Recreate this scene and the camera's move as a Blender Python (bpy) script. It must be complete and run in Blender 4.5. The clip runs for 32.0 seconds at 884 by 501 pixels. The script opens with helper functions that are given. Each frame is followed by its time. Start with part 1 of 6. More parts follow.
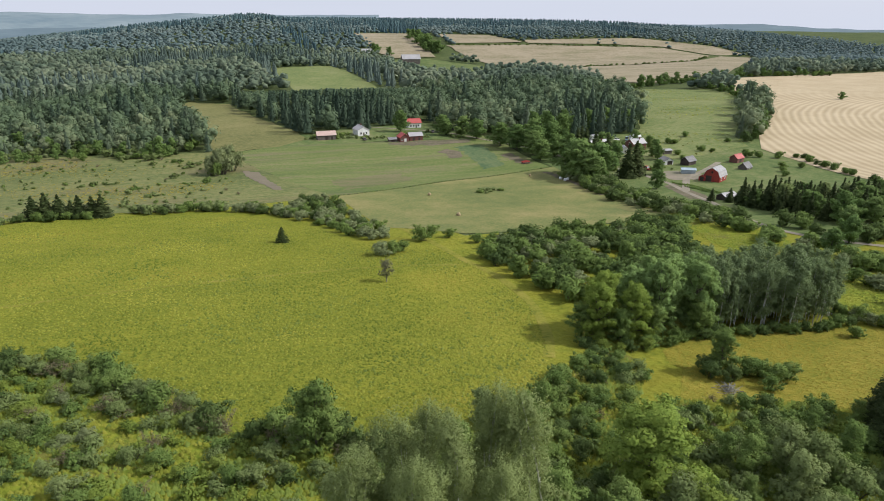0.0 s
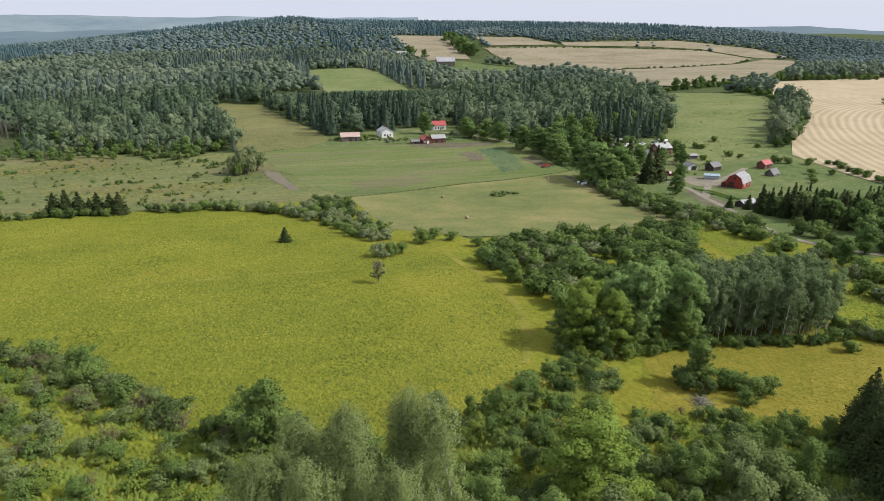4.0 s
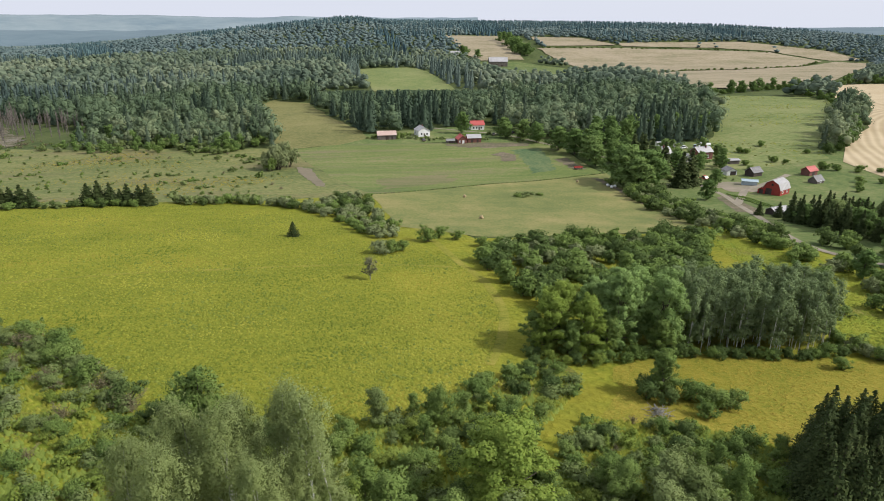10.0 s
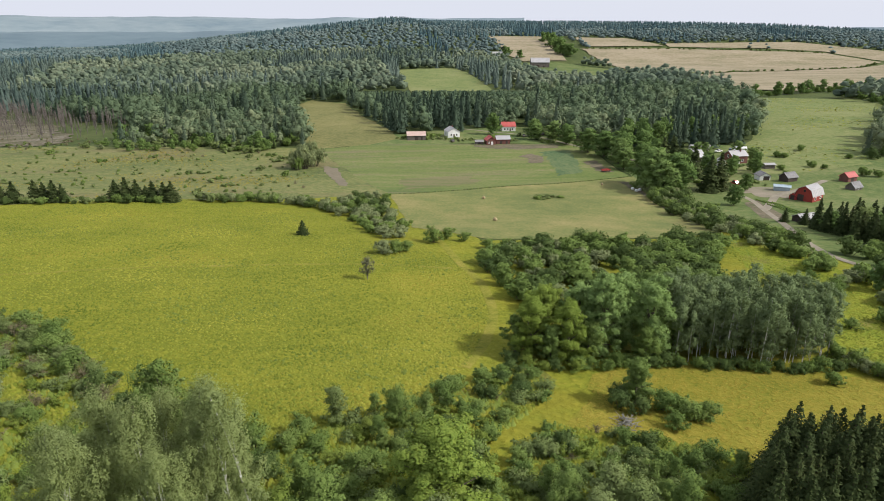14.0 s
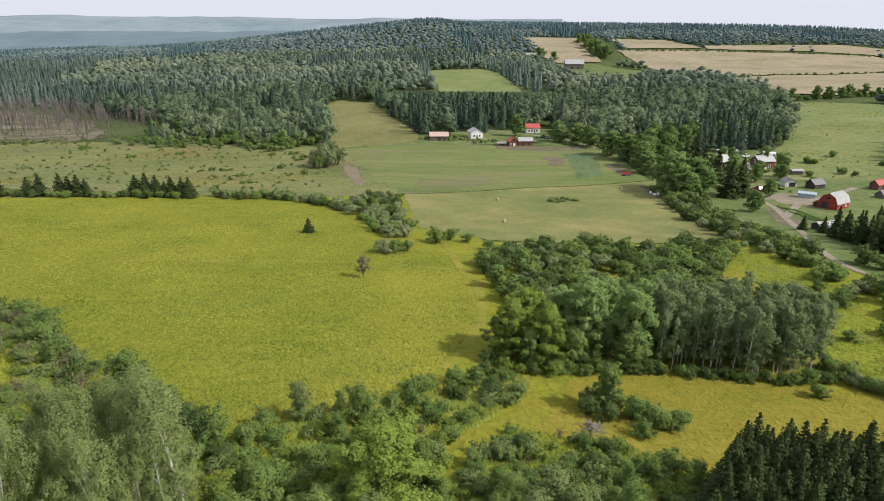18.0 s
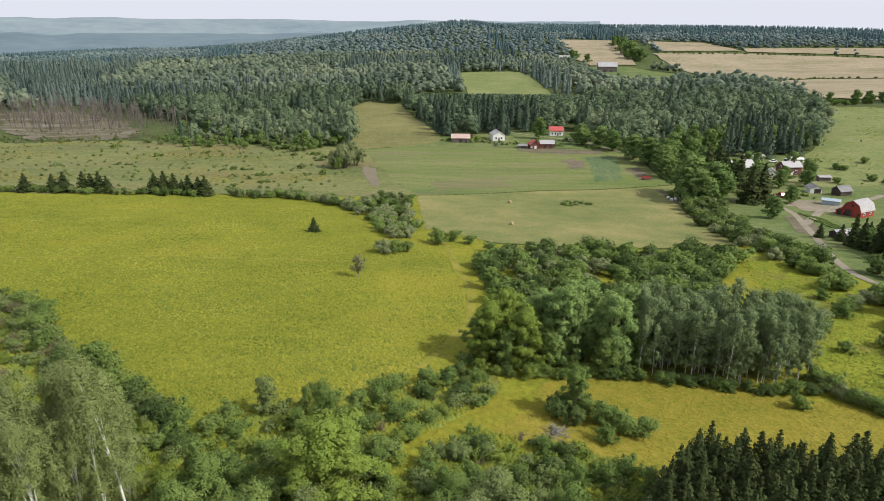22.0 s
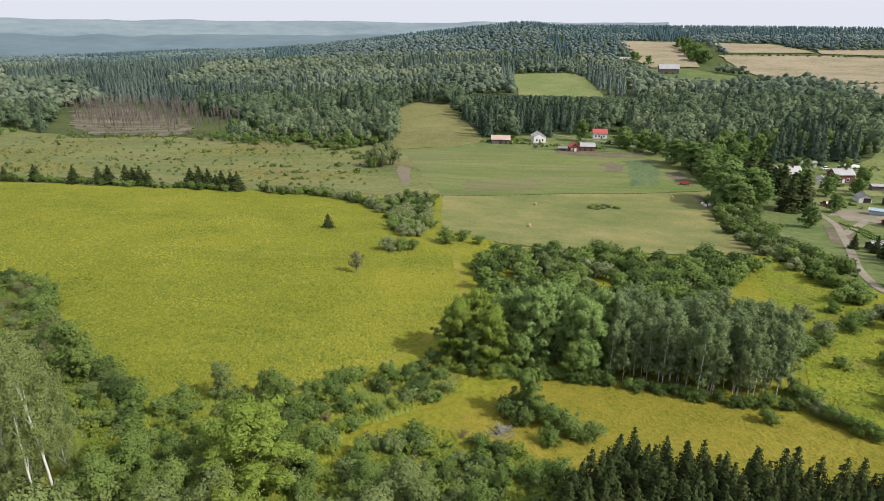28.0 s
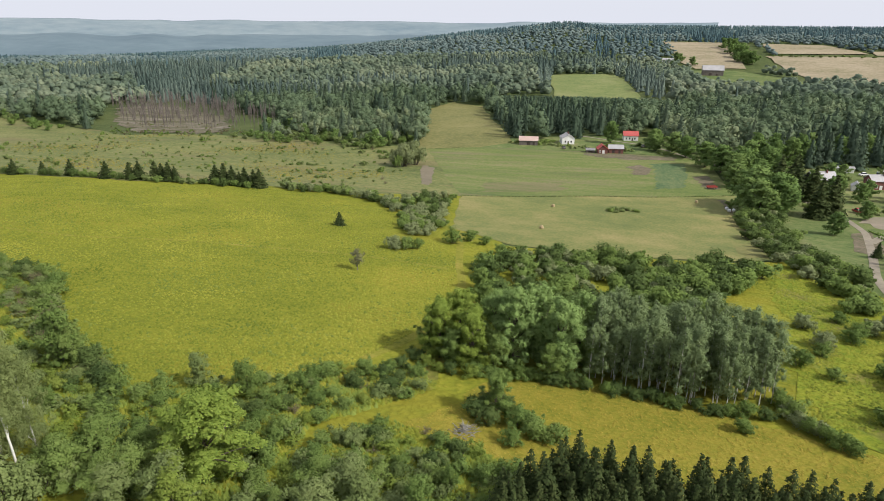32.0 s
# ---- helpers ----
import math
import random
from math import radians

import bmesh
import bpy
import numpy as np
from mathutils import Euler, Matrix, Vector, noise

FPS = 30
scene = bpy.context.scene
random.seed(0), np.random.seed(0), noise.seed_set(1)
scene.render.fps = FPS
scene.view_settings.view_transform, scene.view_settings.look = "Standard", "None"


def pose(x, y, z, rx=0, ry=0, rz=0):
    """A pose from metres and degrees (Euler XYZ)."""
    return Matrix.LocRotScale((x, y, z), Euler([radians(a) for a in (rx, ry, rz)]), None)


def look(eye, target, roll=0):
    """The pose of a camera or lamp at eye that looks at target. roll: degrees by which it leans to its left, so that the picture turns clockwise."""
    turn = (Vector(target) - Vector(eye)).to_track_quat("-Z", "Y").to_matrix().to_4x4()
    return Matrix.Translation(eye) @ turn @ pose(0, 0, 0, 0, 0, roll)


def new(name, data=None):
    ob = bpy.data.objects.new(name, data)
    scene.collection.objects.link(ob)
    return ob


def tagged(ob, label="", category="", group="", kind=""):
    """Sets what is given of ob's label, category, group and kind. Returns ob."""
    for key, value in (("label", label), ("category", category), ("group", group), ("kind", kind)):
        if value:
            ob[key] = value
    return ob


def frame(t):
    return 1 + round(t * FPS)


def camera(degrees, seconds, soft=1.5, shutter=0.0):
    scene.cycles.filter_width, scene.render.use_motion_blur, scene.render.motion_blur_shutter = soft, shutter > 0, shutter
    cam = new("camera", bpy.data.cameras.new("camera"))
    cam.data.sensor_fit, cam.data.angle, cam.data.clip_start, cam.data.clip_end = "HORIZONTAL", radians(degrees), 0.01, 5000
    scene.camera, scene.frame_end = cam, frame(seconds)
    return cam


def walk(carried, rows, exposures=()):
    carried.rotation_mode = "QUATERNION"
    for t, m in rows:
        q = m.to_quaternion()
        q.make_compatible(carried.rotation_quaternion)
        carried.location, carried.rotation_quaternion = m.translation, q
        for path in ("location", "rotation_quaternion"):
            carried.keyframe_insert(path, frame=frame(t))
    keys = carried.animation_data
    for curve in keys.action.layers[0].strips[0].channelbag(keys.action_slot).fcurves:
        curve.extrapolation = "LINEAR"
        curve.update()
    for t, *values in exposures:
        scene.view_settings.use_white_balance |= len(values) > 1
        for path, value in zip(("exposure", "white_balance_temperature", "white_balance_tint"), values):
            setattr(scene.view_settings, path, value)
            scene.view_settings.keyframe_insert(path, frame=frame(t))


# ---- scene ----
cam = camera(69.6, 32.0, 0.55)
PATH = [
    (0, (-35.718, -130.572, 58.645), (-35.078, -128.806, 57.958), 0.4),
    (0.5, (-34.487, -131.048, 58.684), (-33.861, -129.277, 57.998), 0.4),
    (1, (-33.332, -131.454, 58.716), (-32.719, -129.677, 58.03), 0.4),
    (1.5, (-32.225, -131.824, 58.754), (-31.625, -130.043, 58.07), 0.4),
    (2, (-31.112, -132.139, 58.807), (-30.526, -130.353, 58.125), 0.4),
    (2.5, (-29.992, -132.435, 58.819), (-29.418, -130.645, 58.137), 0.4),
    (3, (-28.868, -132.77, 58.807), (-28.309, -130.975, 58.126), 0.3),
    (3.5, (-27.786, -133.052, 58.797), (-27.24, -131.253, 58.116), 0.3),
    (5.5, (-23.491, -134.13, 58.723), (-23.0, -132.315, 58.042), 0.4),
    (6, (-22.446, -134.398, 58.675), (-21.967, -132.58, 57.994), 0.4),
    (6.5, (-21.331, -134.668, 58.629), (-20.866, -132.846, 57.948), 0.4),
    (7, (-20.22, -134.907, 58.583), (-19.768, -133.082, 57.902), 0.4),
    (7.5, (-19.148, -135.137, 58.542), (-18.709, -133.309, 57.86), 0.4),
    (8, (-18.089, -135.411, 58.527), (-17.663, -133.58, 57.846), 0.4),
    (8.5, (-17.05, -135.668, 58.505), (-16.639, -133.833, 57.824), 0.5),
    (9, (-15.941, -135.933, 58.487), (-15.544, -134.095, 57.805), 0.4),
    (9.5, (-14.863, -136.162, 58.48), (-14.48, -134.321, 57.799), 0.5),
    (10, (-13.77, -136.415, 58.505), (-13.402, -134.571, 57.823), 0.4),
    (10.5, (-12.637, -136.632, 58.513), (-12.283, -134.785, 57.832), 0.5),
    (11, (-11.526, -136.81, 58.519), (-11.187, -134.961, 57.838), 0.4),
    (11.5, (-10.375, -137.005, 58.549), (-10.053, -135.153, 57.868), 0.5),
    (12, (-9.319, -137.197, 58.573), (-9.011, -135.342, 57.892), 0.4),
    (12.5, (-8.14, -137.389, 58.629), (-7.848, -135.531, 57.948), 0.3),
    (13, (-6.501, -137.66, 58.724), (-6.235, -135.798, 58.042), 0.3),
    (13.5, (-5.103, -137.843, 58.752), (-4.854, -135.979, 58.07), 0.2),
    (14, (-4.005, -137.955, 58.74), (-3.77, -136.089, 58.059), 0.2),
    (14.5, (-2.992, -138.078, 58.736), (-2.769, -136.21, 58.056), 0.2),
    (16.5, (0.898, -138.589, 58.754), (1.071, -136.716, 58.074), 0.3),
    (17, (2.094, -138.774, 58.785), (2.252, -136.899, 58.106), 0.3),
    (17.5, (3.178, -138.943, 58.809), (3.323, -137.067, 58.131), 0.3),
    (18, (4.251, -139.056, 58.817), (4.381, -137.18, 58.138), 0.4),
    (18.5, (5.25, -139.135, 58.811), (5.369, -137.258, 58.132), 0.4),
    (19, (6.251, -139.199, 58.802), (6.357, -137.321, 58.123), 0.4),
    (19.5, (7.258, -139.303, 58.789), (7.352, -137.423, 58.111), 0.4),
    (20, (8.266, -139.402, 58.782), (8.347, -137.522, 58.106), 0.4),
    (20.5, (9.33, -139.497, 58.803), (9.399, -137.615, 58.127), 0.4),
    (21, (10.448, -139.618, 58.821), (10.502, -137.736, 58.147), 0.4),
    (21.5, (11.577, -139.776, 58.837), (11.619, -137.893, 58.162), 0.4),
    (22, (12.721, -139.939, 58.852), (12.747, -138.056, 58.178), 0.4),
    (22.5, (13.925, -140.107, 58.87), (13.934, -138.223, 58.197), 0.4),
    (23, (15.056, -140.261, 58.872), (15.051, -138.377, 58.2), 0.4),
    (23.5, (16.198, -140.458, 58.865), (16.177, -138.574, 58.193), 0.4),
    (24, (17.407, -140.599, 58.857), (17.37, -138.715, 58.186), 0.3),
    (24.5, (18.619, -140.649, 58.86), (18.565, -138.765, 58.19), 0.4),
    (25, (19.761, -140.717, 58.839), (19.692, -138.834, 58.169), 0.4),
    (25.5, (20.905, -140.802, 58.808), (20.821, -138.919, 58.138), 0.3),
    (27.5, (25.348, -140.635, 58.727), (25.205, -138.757, 58.057), 0.3),
    (28, (26.475, -140.574, 58.734), (26.317, -138.697, 58.063), 0.3),
    (28.5, (27.585, -140.534, 58.747), (27.411, -138.658, 58.075), 0.3),
    (29, (28.729, -140.519, 58.772), (28.54, -138.645, 58.1), 0.3),
    (29.5, (29.817, -140.54, 58.816), (29.613, -138.668, 58.143), 0.3),
    (30, (30.996, -140.572, 58.876), (30.775, -138.702, 58.204), 0.3),
    (30.5, (32.122, -140.591, 58.928), (31.886, -138.723, 58.256), 0.2),
    (31, (33.289, -140.57, 58.971), (33.038, -138.704, 58.298), 0.3),
    (31.5, (34.444, -140.538, 59.005), (34.177, -138.673, 58.333), 0.3),
    (32, (35.623, -140.519, 59.024), (35.341, -138.657, 58.353), 0.3),
]
walk(cam, [(t, look(eye, target, roll)) for t, eye, target, roll in PATH], ((0.0, -0.04, 6050, 10), (10.0, 0.07, 6200, 10), (32.0, 0.12, 6350, 10)))

# ---- sky, sun ----
SUN_AZ, SUN_EL = radians(110), radians(41)   # from the +y axis towards +x
world = bpy.data.worlds.new("sky")
scene.world = world
world.use_nodes = True
wn, wl = world.node_tree.nodes, world.node_tree.links
wn.clear()
w_out = wn.new("ShaderNodeOutputWorld")
w_bg = wn.new("ShaderNodeBackground")
w_sky = wn.new("ShaderNodeTexSky")
w_sky.sky_type = "NISHITA"
w_sky.sun_disc = False
w_sky.sun_elevation, w_sky.sun_rotation = SUN_EL, SUN_AZ
w_sky.air_density, w_sky.dust_density, w_sky.ozone_density = 1.0, 5.0, 1.0
w_mix = wn.new("ShaderNodeMix")
w_mix.data_type = "RGBA"
w_mix.inputs[0].default_value = 0.58
w_co, w_sep, w_low = wn.new("ShaderNodeTexCoord"), wn.new("ShaderNodeSeparateXYZ"), wn.new("ShaderNodeMapRange")
w_low.inputs["From Min"].default_value, w_low.inputs["From Max"].default_value = 0.0, 0.22
w_low.inputs["To Min"].default_value, w_low.inputs["To Max"].default_value = 1.22, 0.96
wl.new(w_co.outputs["Generated"], w_sep.inputs[0])
wl.new(w_sep.outputs[2], w_low.inputs["Value"])
w_tint = wn.new("ShaderNodeVectorMath")
w_tint.operation = "SCALE"
w_tint.inputs[0].default_value = (10.3, 10.5, 11.5)    # thin high cloud over the whole sky, paler in the haze near the horizon
wl.new(w_low.outputs[0], w_tint.inputs["Scale"])
wl.new(w_tint.outputs[0], w_mix.inputs[7])
wl.new(w_sky.outputs[0], w_mix.inputs[6])
wl.new(w_mix.outputs[2], w_bg.inputs[0])
w_bg.inputs[1].default_value = 0.096
wl.new(w_bg.outputs[0], w_out.inputs[0])

sun_data = bpy.data.lights.new("sun", "SUN")
sun_data.energy, sun_data.angle, sun_data.color = 4.0, radians(3.0), (1.0, 0.95, 0.87)
sun = new("sun", sun_data)
sun.matrix_world = look(Vector((math.sin(SUN_AZ) * math.cos(SUN_EL), math.cos(SUN_AZ) * math.cos(SUN_EL), math.sin(SUN_EL))) * 300, (0, 0, 0))


# ---- the lie of the land ----
def knots(v, xs, zs):
    """A profile through a few knots, rounded off between them."""
    v = np.asarray(v, float)
    i = np.clip(np.searchsorted(xs, v) - 1, 0, len(xs) - 2)
    xs, zs = np.asarray(xs, float), np.asarray(zs, float)
    m = np.gradient(zs, xs)
    h = xs[i + 1] - xs[i]
    s = np.clip((v - xs[i]) / h, 0, 1)
    return ((1 + 2 * s) * (1 - s) ** 2 * zs[i] + s * (1 - s) ** 2 * h * m[i] + s * s * (3 - 2 * s) * zs[i + 1] + s * s * (s - 1) * h * m[i + 1])


def ramp(v, a, b):
    s = np.clip((np.asarray(v, float) - a) / (b - a), 0, 1)
    return s * s * (3 - 2 * s)


def ground_z(x, y):
    """Height of the ground: a slope falling away from the camera, a hollow, then the wooded ridge; the valley opens on the left."""
    x, y = np.asarray(x, float), np.asarray(y, float)
    near = knots(y, (-700, -300, -130, -73, -50, -10, 37, 62, 97, 165, 260, 400, 530, 700), (20, 16, 15, 11.5, 8.8, 5.5, 1.3, -2.2, -5.2, -11, -11.5, -14, -15, -16))
    right = knots(y, (700, 870, 1050, 1140, 1330, 1500, 1800, 2400, 3400, 5200), (-16, -20, -16, -3, 21, 31, 42, 40, 0, -30))
    crest = knots(x, (-5000, -1600, -1110, -840, -708, -504, -262, -48, 119, 400), (-60, -52, -40, -24, -22, -9, 15, 36, 51, 40))
    rise = knots(y, (700, 900, 1100, 1300, 1550, 2000), (0, 0.04, 0.24, 0.60, 1.0, 1.05))
    left = -16 + (crest + 16) * rise - 95 * ramp(y, 1650, 3000)
    side = ramp(x, 60, 250)
    z = np.where(y < 700, near, side * right + (1 - side) * left)
    z = z + 7.5 * ramp(y, 480, 740) * (1 - ramp(y, 860, 1040)) * ramp(x, -120, 20) * (1 - ramp(x, 160, 240))
    z = z - 4.2 * np.tanh(x / 85) * (1 - ramp(y, 70, 210)) * ramp(y, -170, -60)
    z = z - 7.0 * ramp(-x, 40, 300) * ramp(y, 150, 300) * (1 - ramp(y, 600, 1000))
    z = z + 4.0 * ramp(x, 150, 330) * ramp(y, 60, 180) * (1 - ramp(y, 500, 800))
    z = z - 26.0 * ramp(x, 1100, 1900) * ramp(y, 300, 900)
    z = z + 0.22 * np.sin(x * 0.071 + 1.3) * np.sin(y * 0.083) + 0.5 * np.sin(x * 0.021) * np.sin(y * 0.026 + 0.6)
    return z


def gz(x, y):
    return float(ground_z(x, y))



# ---- materials ----
def nodes_of(name):
    m = bpy.data.materials.new(name)
    m.use_nodes = True
    nt = m.node_tree
    return m, nt.nodes, nt.links, nt.nodes["Principled BSDF"]


def ramp_node(n, stops):
    r = n.new("ShaderNodeValToRGB")
    while len(r.color_ramp.elements) < len(stops):
        r.color_ramp.elements.new(0.5)
    for e, (p, c) in zip(r.color_ramp.elements, stops):
        e.position, e.color = p, (*c, 1)
    return r


def noise_node(n, l, scale, detail=4.0, rough=0.55, stretch=None):
    co = n.new("ShaderNodeTexCoord")
    mp = n.new("ShaderNodeMapping")
    if stretch:
        mp.inputs["Scale"].default_value = stretch
    t = n.new("ShaderNodeTexNoise")
    t.inputs["Scale"].default_value, t.inputs["Detail"].default_value, t.inputs["Roughness"].default_value = scale, detail, rough
    l.new(co.outputs["Object"], mp.inputs[0])
    l.new(mp.outputs[0], t.inputs["Vector"])
    return t


def mix_node(n, l, a, b, fac, kind="MIX"):
    m = n.new("ShaderNodeMix")
    m.data_type, m.blend_type = "RGBA", kind
    for sock, v in ((m.inputs[6], a), (m.inputs[7], b)):
        if isinstance(v, tuple):
            sock.default_value = (*v, 1)
        else:
            l.new(v, sock)
    if isinstance(fac, float):
        m.inputs[0].default_value = fac
    else:
        l.new(fac, m.inputs[0])
    return m


def bump_node(n, l, bsdf, height, strength, distance):
    b = n.new("ShaderNodeBump")
    b.inputs["Strength"].default_value, b.inputs["Distance"].default_value = strength, distance
    l.new(height, b.inputs["Height"])
    l.new(b.outputs[0], bsdf.inputs["Normal"])


def leaf_material(name, dark, mid, light, glow=0.22, spread=0.42, tone=False, grain=2.6):
    """Foliage: each leaf spray, each bough and each plant a little different in tone, with light coming through."""
    m, n, l, p = nodes_of(name)
    geo, info = n.new("ShaderNodeNewGeometry"), n.new("ShaderNodeObjectInfo")
    fine = noise_node(n, l, 0.45 if tone else grain, 3, 0.6)
    wide = n.new("ShaderNodeMapRange")
    wide.inputs["From Min"].default_value, wide.inputs["From Max"].default_value = 0.3, 0.7
    l.new(fine.outputs["Fac"], wide.inputs["Value"])
    src = info.outputs["Random"]
    if tone:
        at = n.new("ShaderNodeAttribute")
        at.attribute_name = "tone"
        src = at.outputs["Fac"]
    left = max(0.1, 1.0 - spread)
    last = None
    for sock, w in ((src, spread), (wide.outputs[0], left * 0.55), (geo.outputs["Random Per Island"], left * 0.45)):
        a = n.new("ShaderNodeMath")
        a.operation = "MULTIPLY_ADD"
        l.new(sock, a.inputs[0])
        a.inputs[1].default_value = w
        if last is None:
            a.inputs[2].default_value = 0.0
        else:
            l.new(last, a.inputs[2])
        last = a.outputs[0]
    r = ramp_node(n, ((0.0, dark), (0.5, mid), (1.0, light)))
    l.new(last, r.inputs[0])
    l.new(r.outputs[0], p.inputs["Base Color"])
    p.inputs["Roughness"].default_value = 0.7
    p.inputs["Specular IOR Level"].default_value = 0.05
    tr = n.new("ShaderNodeBsdfTranslucent")
    warm = mix_node(n, l, r.outputs[0], (1.0, 1.0, 0.35), 0.35, "MULTIPLY")
    l.new(warm.outputs[2], tr.inputs[0])
    mx = n.new("ShaderNodeMixShader")
    mx.inputs[0].default_value = glow
    l.new(p.outputs[0], mx.inputs[1])
    l.new(tr.outputs[0], mx.inputs[2])
    l.new(mx.outputs[0], n["Material Output"].inputs[0])
    return m


def grass_material(name, stops, patch=0.03, fine=1.2, tall=0.25, streak=None, tussock=0.0, drift=None):
    """Grassland: broad patches of tone, tussocks and tufts within them and fine relief. drift: a colour that gathers in broad soft patches."""
    m, n, l, p = nodes_of(name)
    big = noise_node(n, l, patch, 5, 0.6, streak)
    small = noise_node(n, l, fine, 5, 0.7)
    mid = noise_node(n, l, patch * 6, 4, 0.6, streak)
    r = ramp_node(n, stops)
    a = mix_node(n, l, big.outputs["Fac"], mid.outputs["Fac"], 0.42)
    b = mix_node(n, l, a.outputs[2], small.outputs["Fac"], 0.38)
    height = small.outputs["Fac"]
    if tussock:
        # rounded tussocks of uneven size, their hollows darker
        co, mp = n.new("ShaderNodeTexCoord"), n.new("ShaderNodeVectorMath")
        mp.operation = "MULTIPLY_ADD"
        l.new(small.outputs["Color"], mp.inputs[0])
        mp.inputs[1].default_value = (1.3, 1.3, 0.0)
        l.new(co.outputs["Object"], mp.inputs[2])
        v = n.new("ShaderNodeTexVoronoi")
        v.feature = "SMOOTH_F1"
        v.inputs["Scale"].default_value = tussock
        l.new(mp.outputs[0], v.inputs["Vector"])
        h = n.new("ShaderNodeMapRange")
        h.inputs["From Min"].default_value, h.inputs["From Max"].default_value = 0.75, 0.05
        l.new(v.outputs["Distance"], h.inputs["Value"])
        lift = n.new("ShaderNodeMapRange")
        lift.inputs["To Min"].default_value, lift.inputs["To Max"].default_value = 0.36, 0.64
        l.new(h.outputs[0], lift.inputs["Value"])
        b = mix_node(n, l, b.outputs[2], lift.outputs[0], 0.30)
        height = mix_node(n, l, small.outputs["Fac"], h.outputs[0], 0.55).outputs[2]
    l.new(b.outputs[2], r.inputs[0])
    col = r.outputs[0]
    if drift:
        d = noise_node(n, l, drift[1], 5, 0.62, streak)
        mask = ramp_node(n, ((drift[2], (0, 0, 0)), (drift[2] + 0.14, (drift[3],) * 3)))
        l.new(d.outputs["Fac"], mask.inputs[0])
        col = mix_node(n, l, col, drift[0], mask.outputs[0]).outputs[2]
    l.new(col, p.inputs["Base Color"])
    p.inputs["Roughness"].default_value = 0.85
    p.inputs["Specular IOR Level"].default_value = 0.05
    bump_node(n, l, p, height, 0.7, tall)
    return m


def plain_material(name, a, b, scale=2.0, rough=0.7, metal=0.0, stretch=None, relief=0.02):
    """Two tones of one surface, mixed by grain and stains."""
    m, n, l, p = nodes_of(name)
    t = noise_node(n, l, scale, 6, 0.65, stretch)
    s = noise_node(n, l, scale * 0.18, 3, 0.5)
    f = mix_node(n, l, t.outputs["Fac"], s.outputs["Fac"], 0.5)
    r = ramp_node(n, ((0.35, a), (0.65, b)))
    l.new(f.outputs[2], r.inputs[0])
    l.new(r.outputs[0], p.inputs["Base Color"])
    p.inputs["Roughness"].default_value, p.inputs["Metallic"].default_value = rough, metal
    bump_node(n, l, p, t.outputs["Fac"], 0.5, relief)
    return m


def row_material(name, a, b, spacing, turn, wobble=0.0, wobble_scale=0.05, centre=None):
    """Drilled or mown rows running across a field."""
    m, n, l, p = nodes_of(name)
    co, mp = n.new("ShaderNodeTexCoord"), n.new("ShaderNodeMapping")
    mp.inputs["Rotation"].default_value = (0, 0, radians(turn))
    w = n.new("ShaderNodeTexWave")
    if centre:
        w.wave_type, w.rings_direction = "RINGS", "Z"
        mp.inputs["Location"].default_value = (-centre[0], -centre[1], 0)
    w.inputs["Scale"].default_value = 0.314 / spacing
    w.inputs["Distortion"].default_value, w.inputs["Detail"].default_value, w.inputs["Detail Scale"].default_value = wobble, 2, wobble_scale
    l.new(co.outputs["Object"], mp.inputs[0])
    l.new(mp.outputs[0], w.inputs["Vector"])
    t = noise_node(n, l, 0.035, 6, 0.65)
    f = mix_node(n, l, w.outputs["Fac"], t.outputs["Fac"], 0.72)
    r = ramp_node(n, ((0.3, a), (0.68, b)))
    l.new(f.outputs[2], r.inputs[0])
    l.new(r.outputs[0], p.inputs["Base Color"])
    p.inputs["Roughness"].default_value = 0.9
    p.inputs["Specular IOR Level"].default_value = 0.1
    bump_node(n, l, p, w.outputs["Fac"], 0.5, 0.3)
    return m


M_MEADOW = grass_material("meadow_grass", ((0.36, (0.080, 0.104, 0.013)), (0.45, (0.144, 0.162, 0.020)), (0.53, (0.196, 0.203, 0.024)), (0.62, (0.260, 0.239, 0.036))), 0.020, 1.5, 0.40, (0.7, 1.9, 1), 1.05, ((0.244, 0.203, 0.028), 0.028, 0.53, 0.45))
# pastures, mown, sown and ripe fields: blue raised, a painted haze tint
M_ROUGH = grass_material("rough_pasture", ((0.380, (0.073, 0.095, 0.039)), (0.470, (0.125, 0.145, 0.051)), (0.540, (0.180, 0.182, 0.070)), (0.632, (0.222, 0.206, 0.104))), 0.02, 0.7, 0.4, (0.6, 1.6, 1), 0.5, ((0.170, 0.139, 0.075), 0.022, 0.52, 0.6))
M_MOWN = grass_material("mown_grass", ((0.392, (0.106, 0.131, 0.047)), (0.488, (0.160, 0.173, 0.060)), (0.560, (0.225, 0.204, 0.081)), (0.644, (0.284, 0.239, 0.110))), 0.016, 1.3, 0.06)
M_TILLED = grass_material("sown_field", ((0.392, (0.082, 0.118, 0.040)), (0.476, (0.122, 0.156, 0.046)), (0.548, (0.163, 0.176, 0.067)), (0.632, (0.210, 0.183, 0.101))), 0.02, 0.8, 0.08, (0.35, 2.4, 1), 0.0, ((0.161, 0.138, 0.082), 0.035, 0.52, 0.6))
M_CROP = grass_material("leafy_crop", ((0.38, (0.057, 0.099, 0.046)), (0.48, (0.090, 0.132, 0.060)), (0.58, (0.144, 0.168, 0.074)), (0.66, (0.188, 0.179, 0.086))), 0.06, 0.9, 0.25, (1.6, 0.5, 1), 0.7)
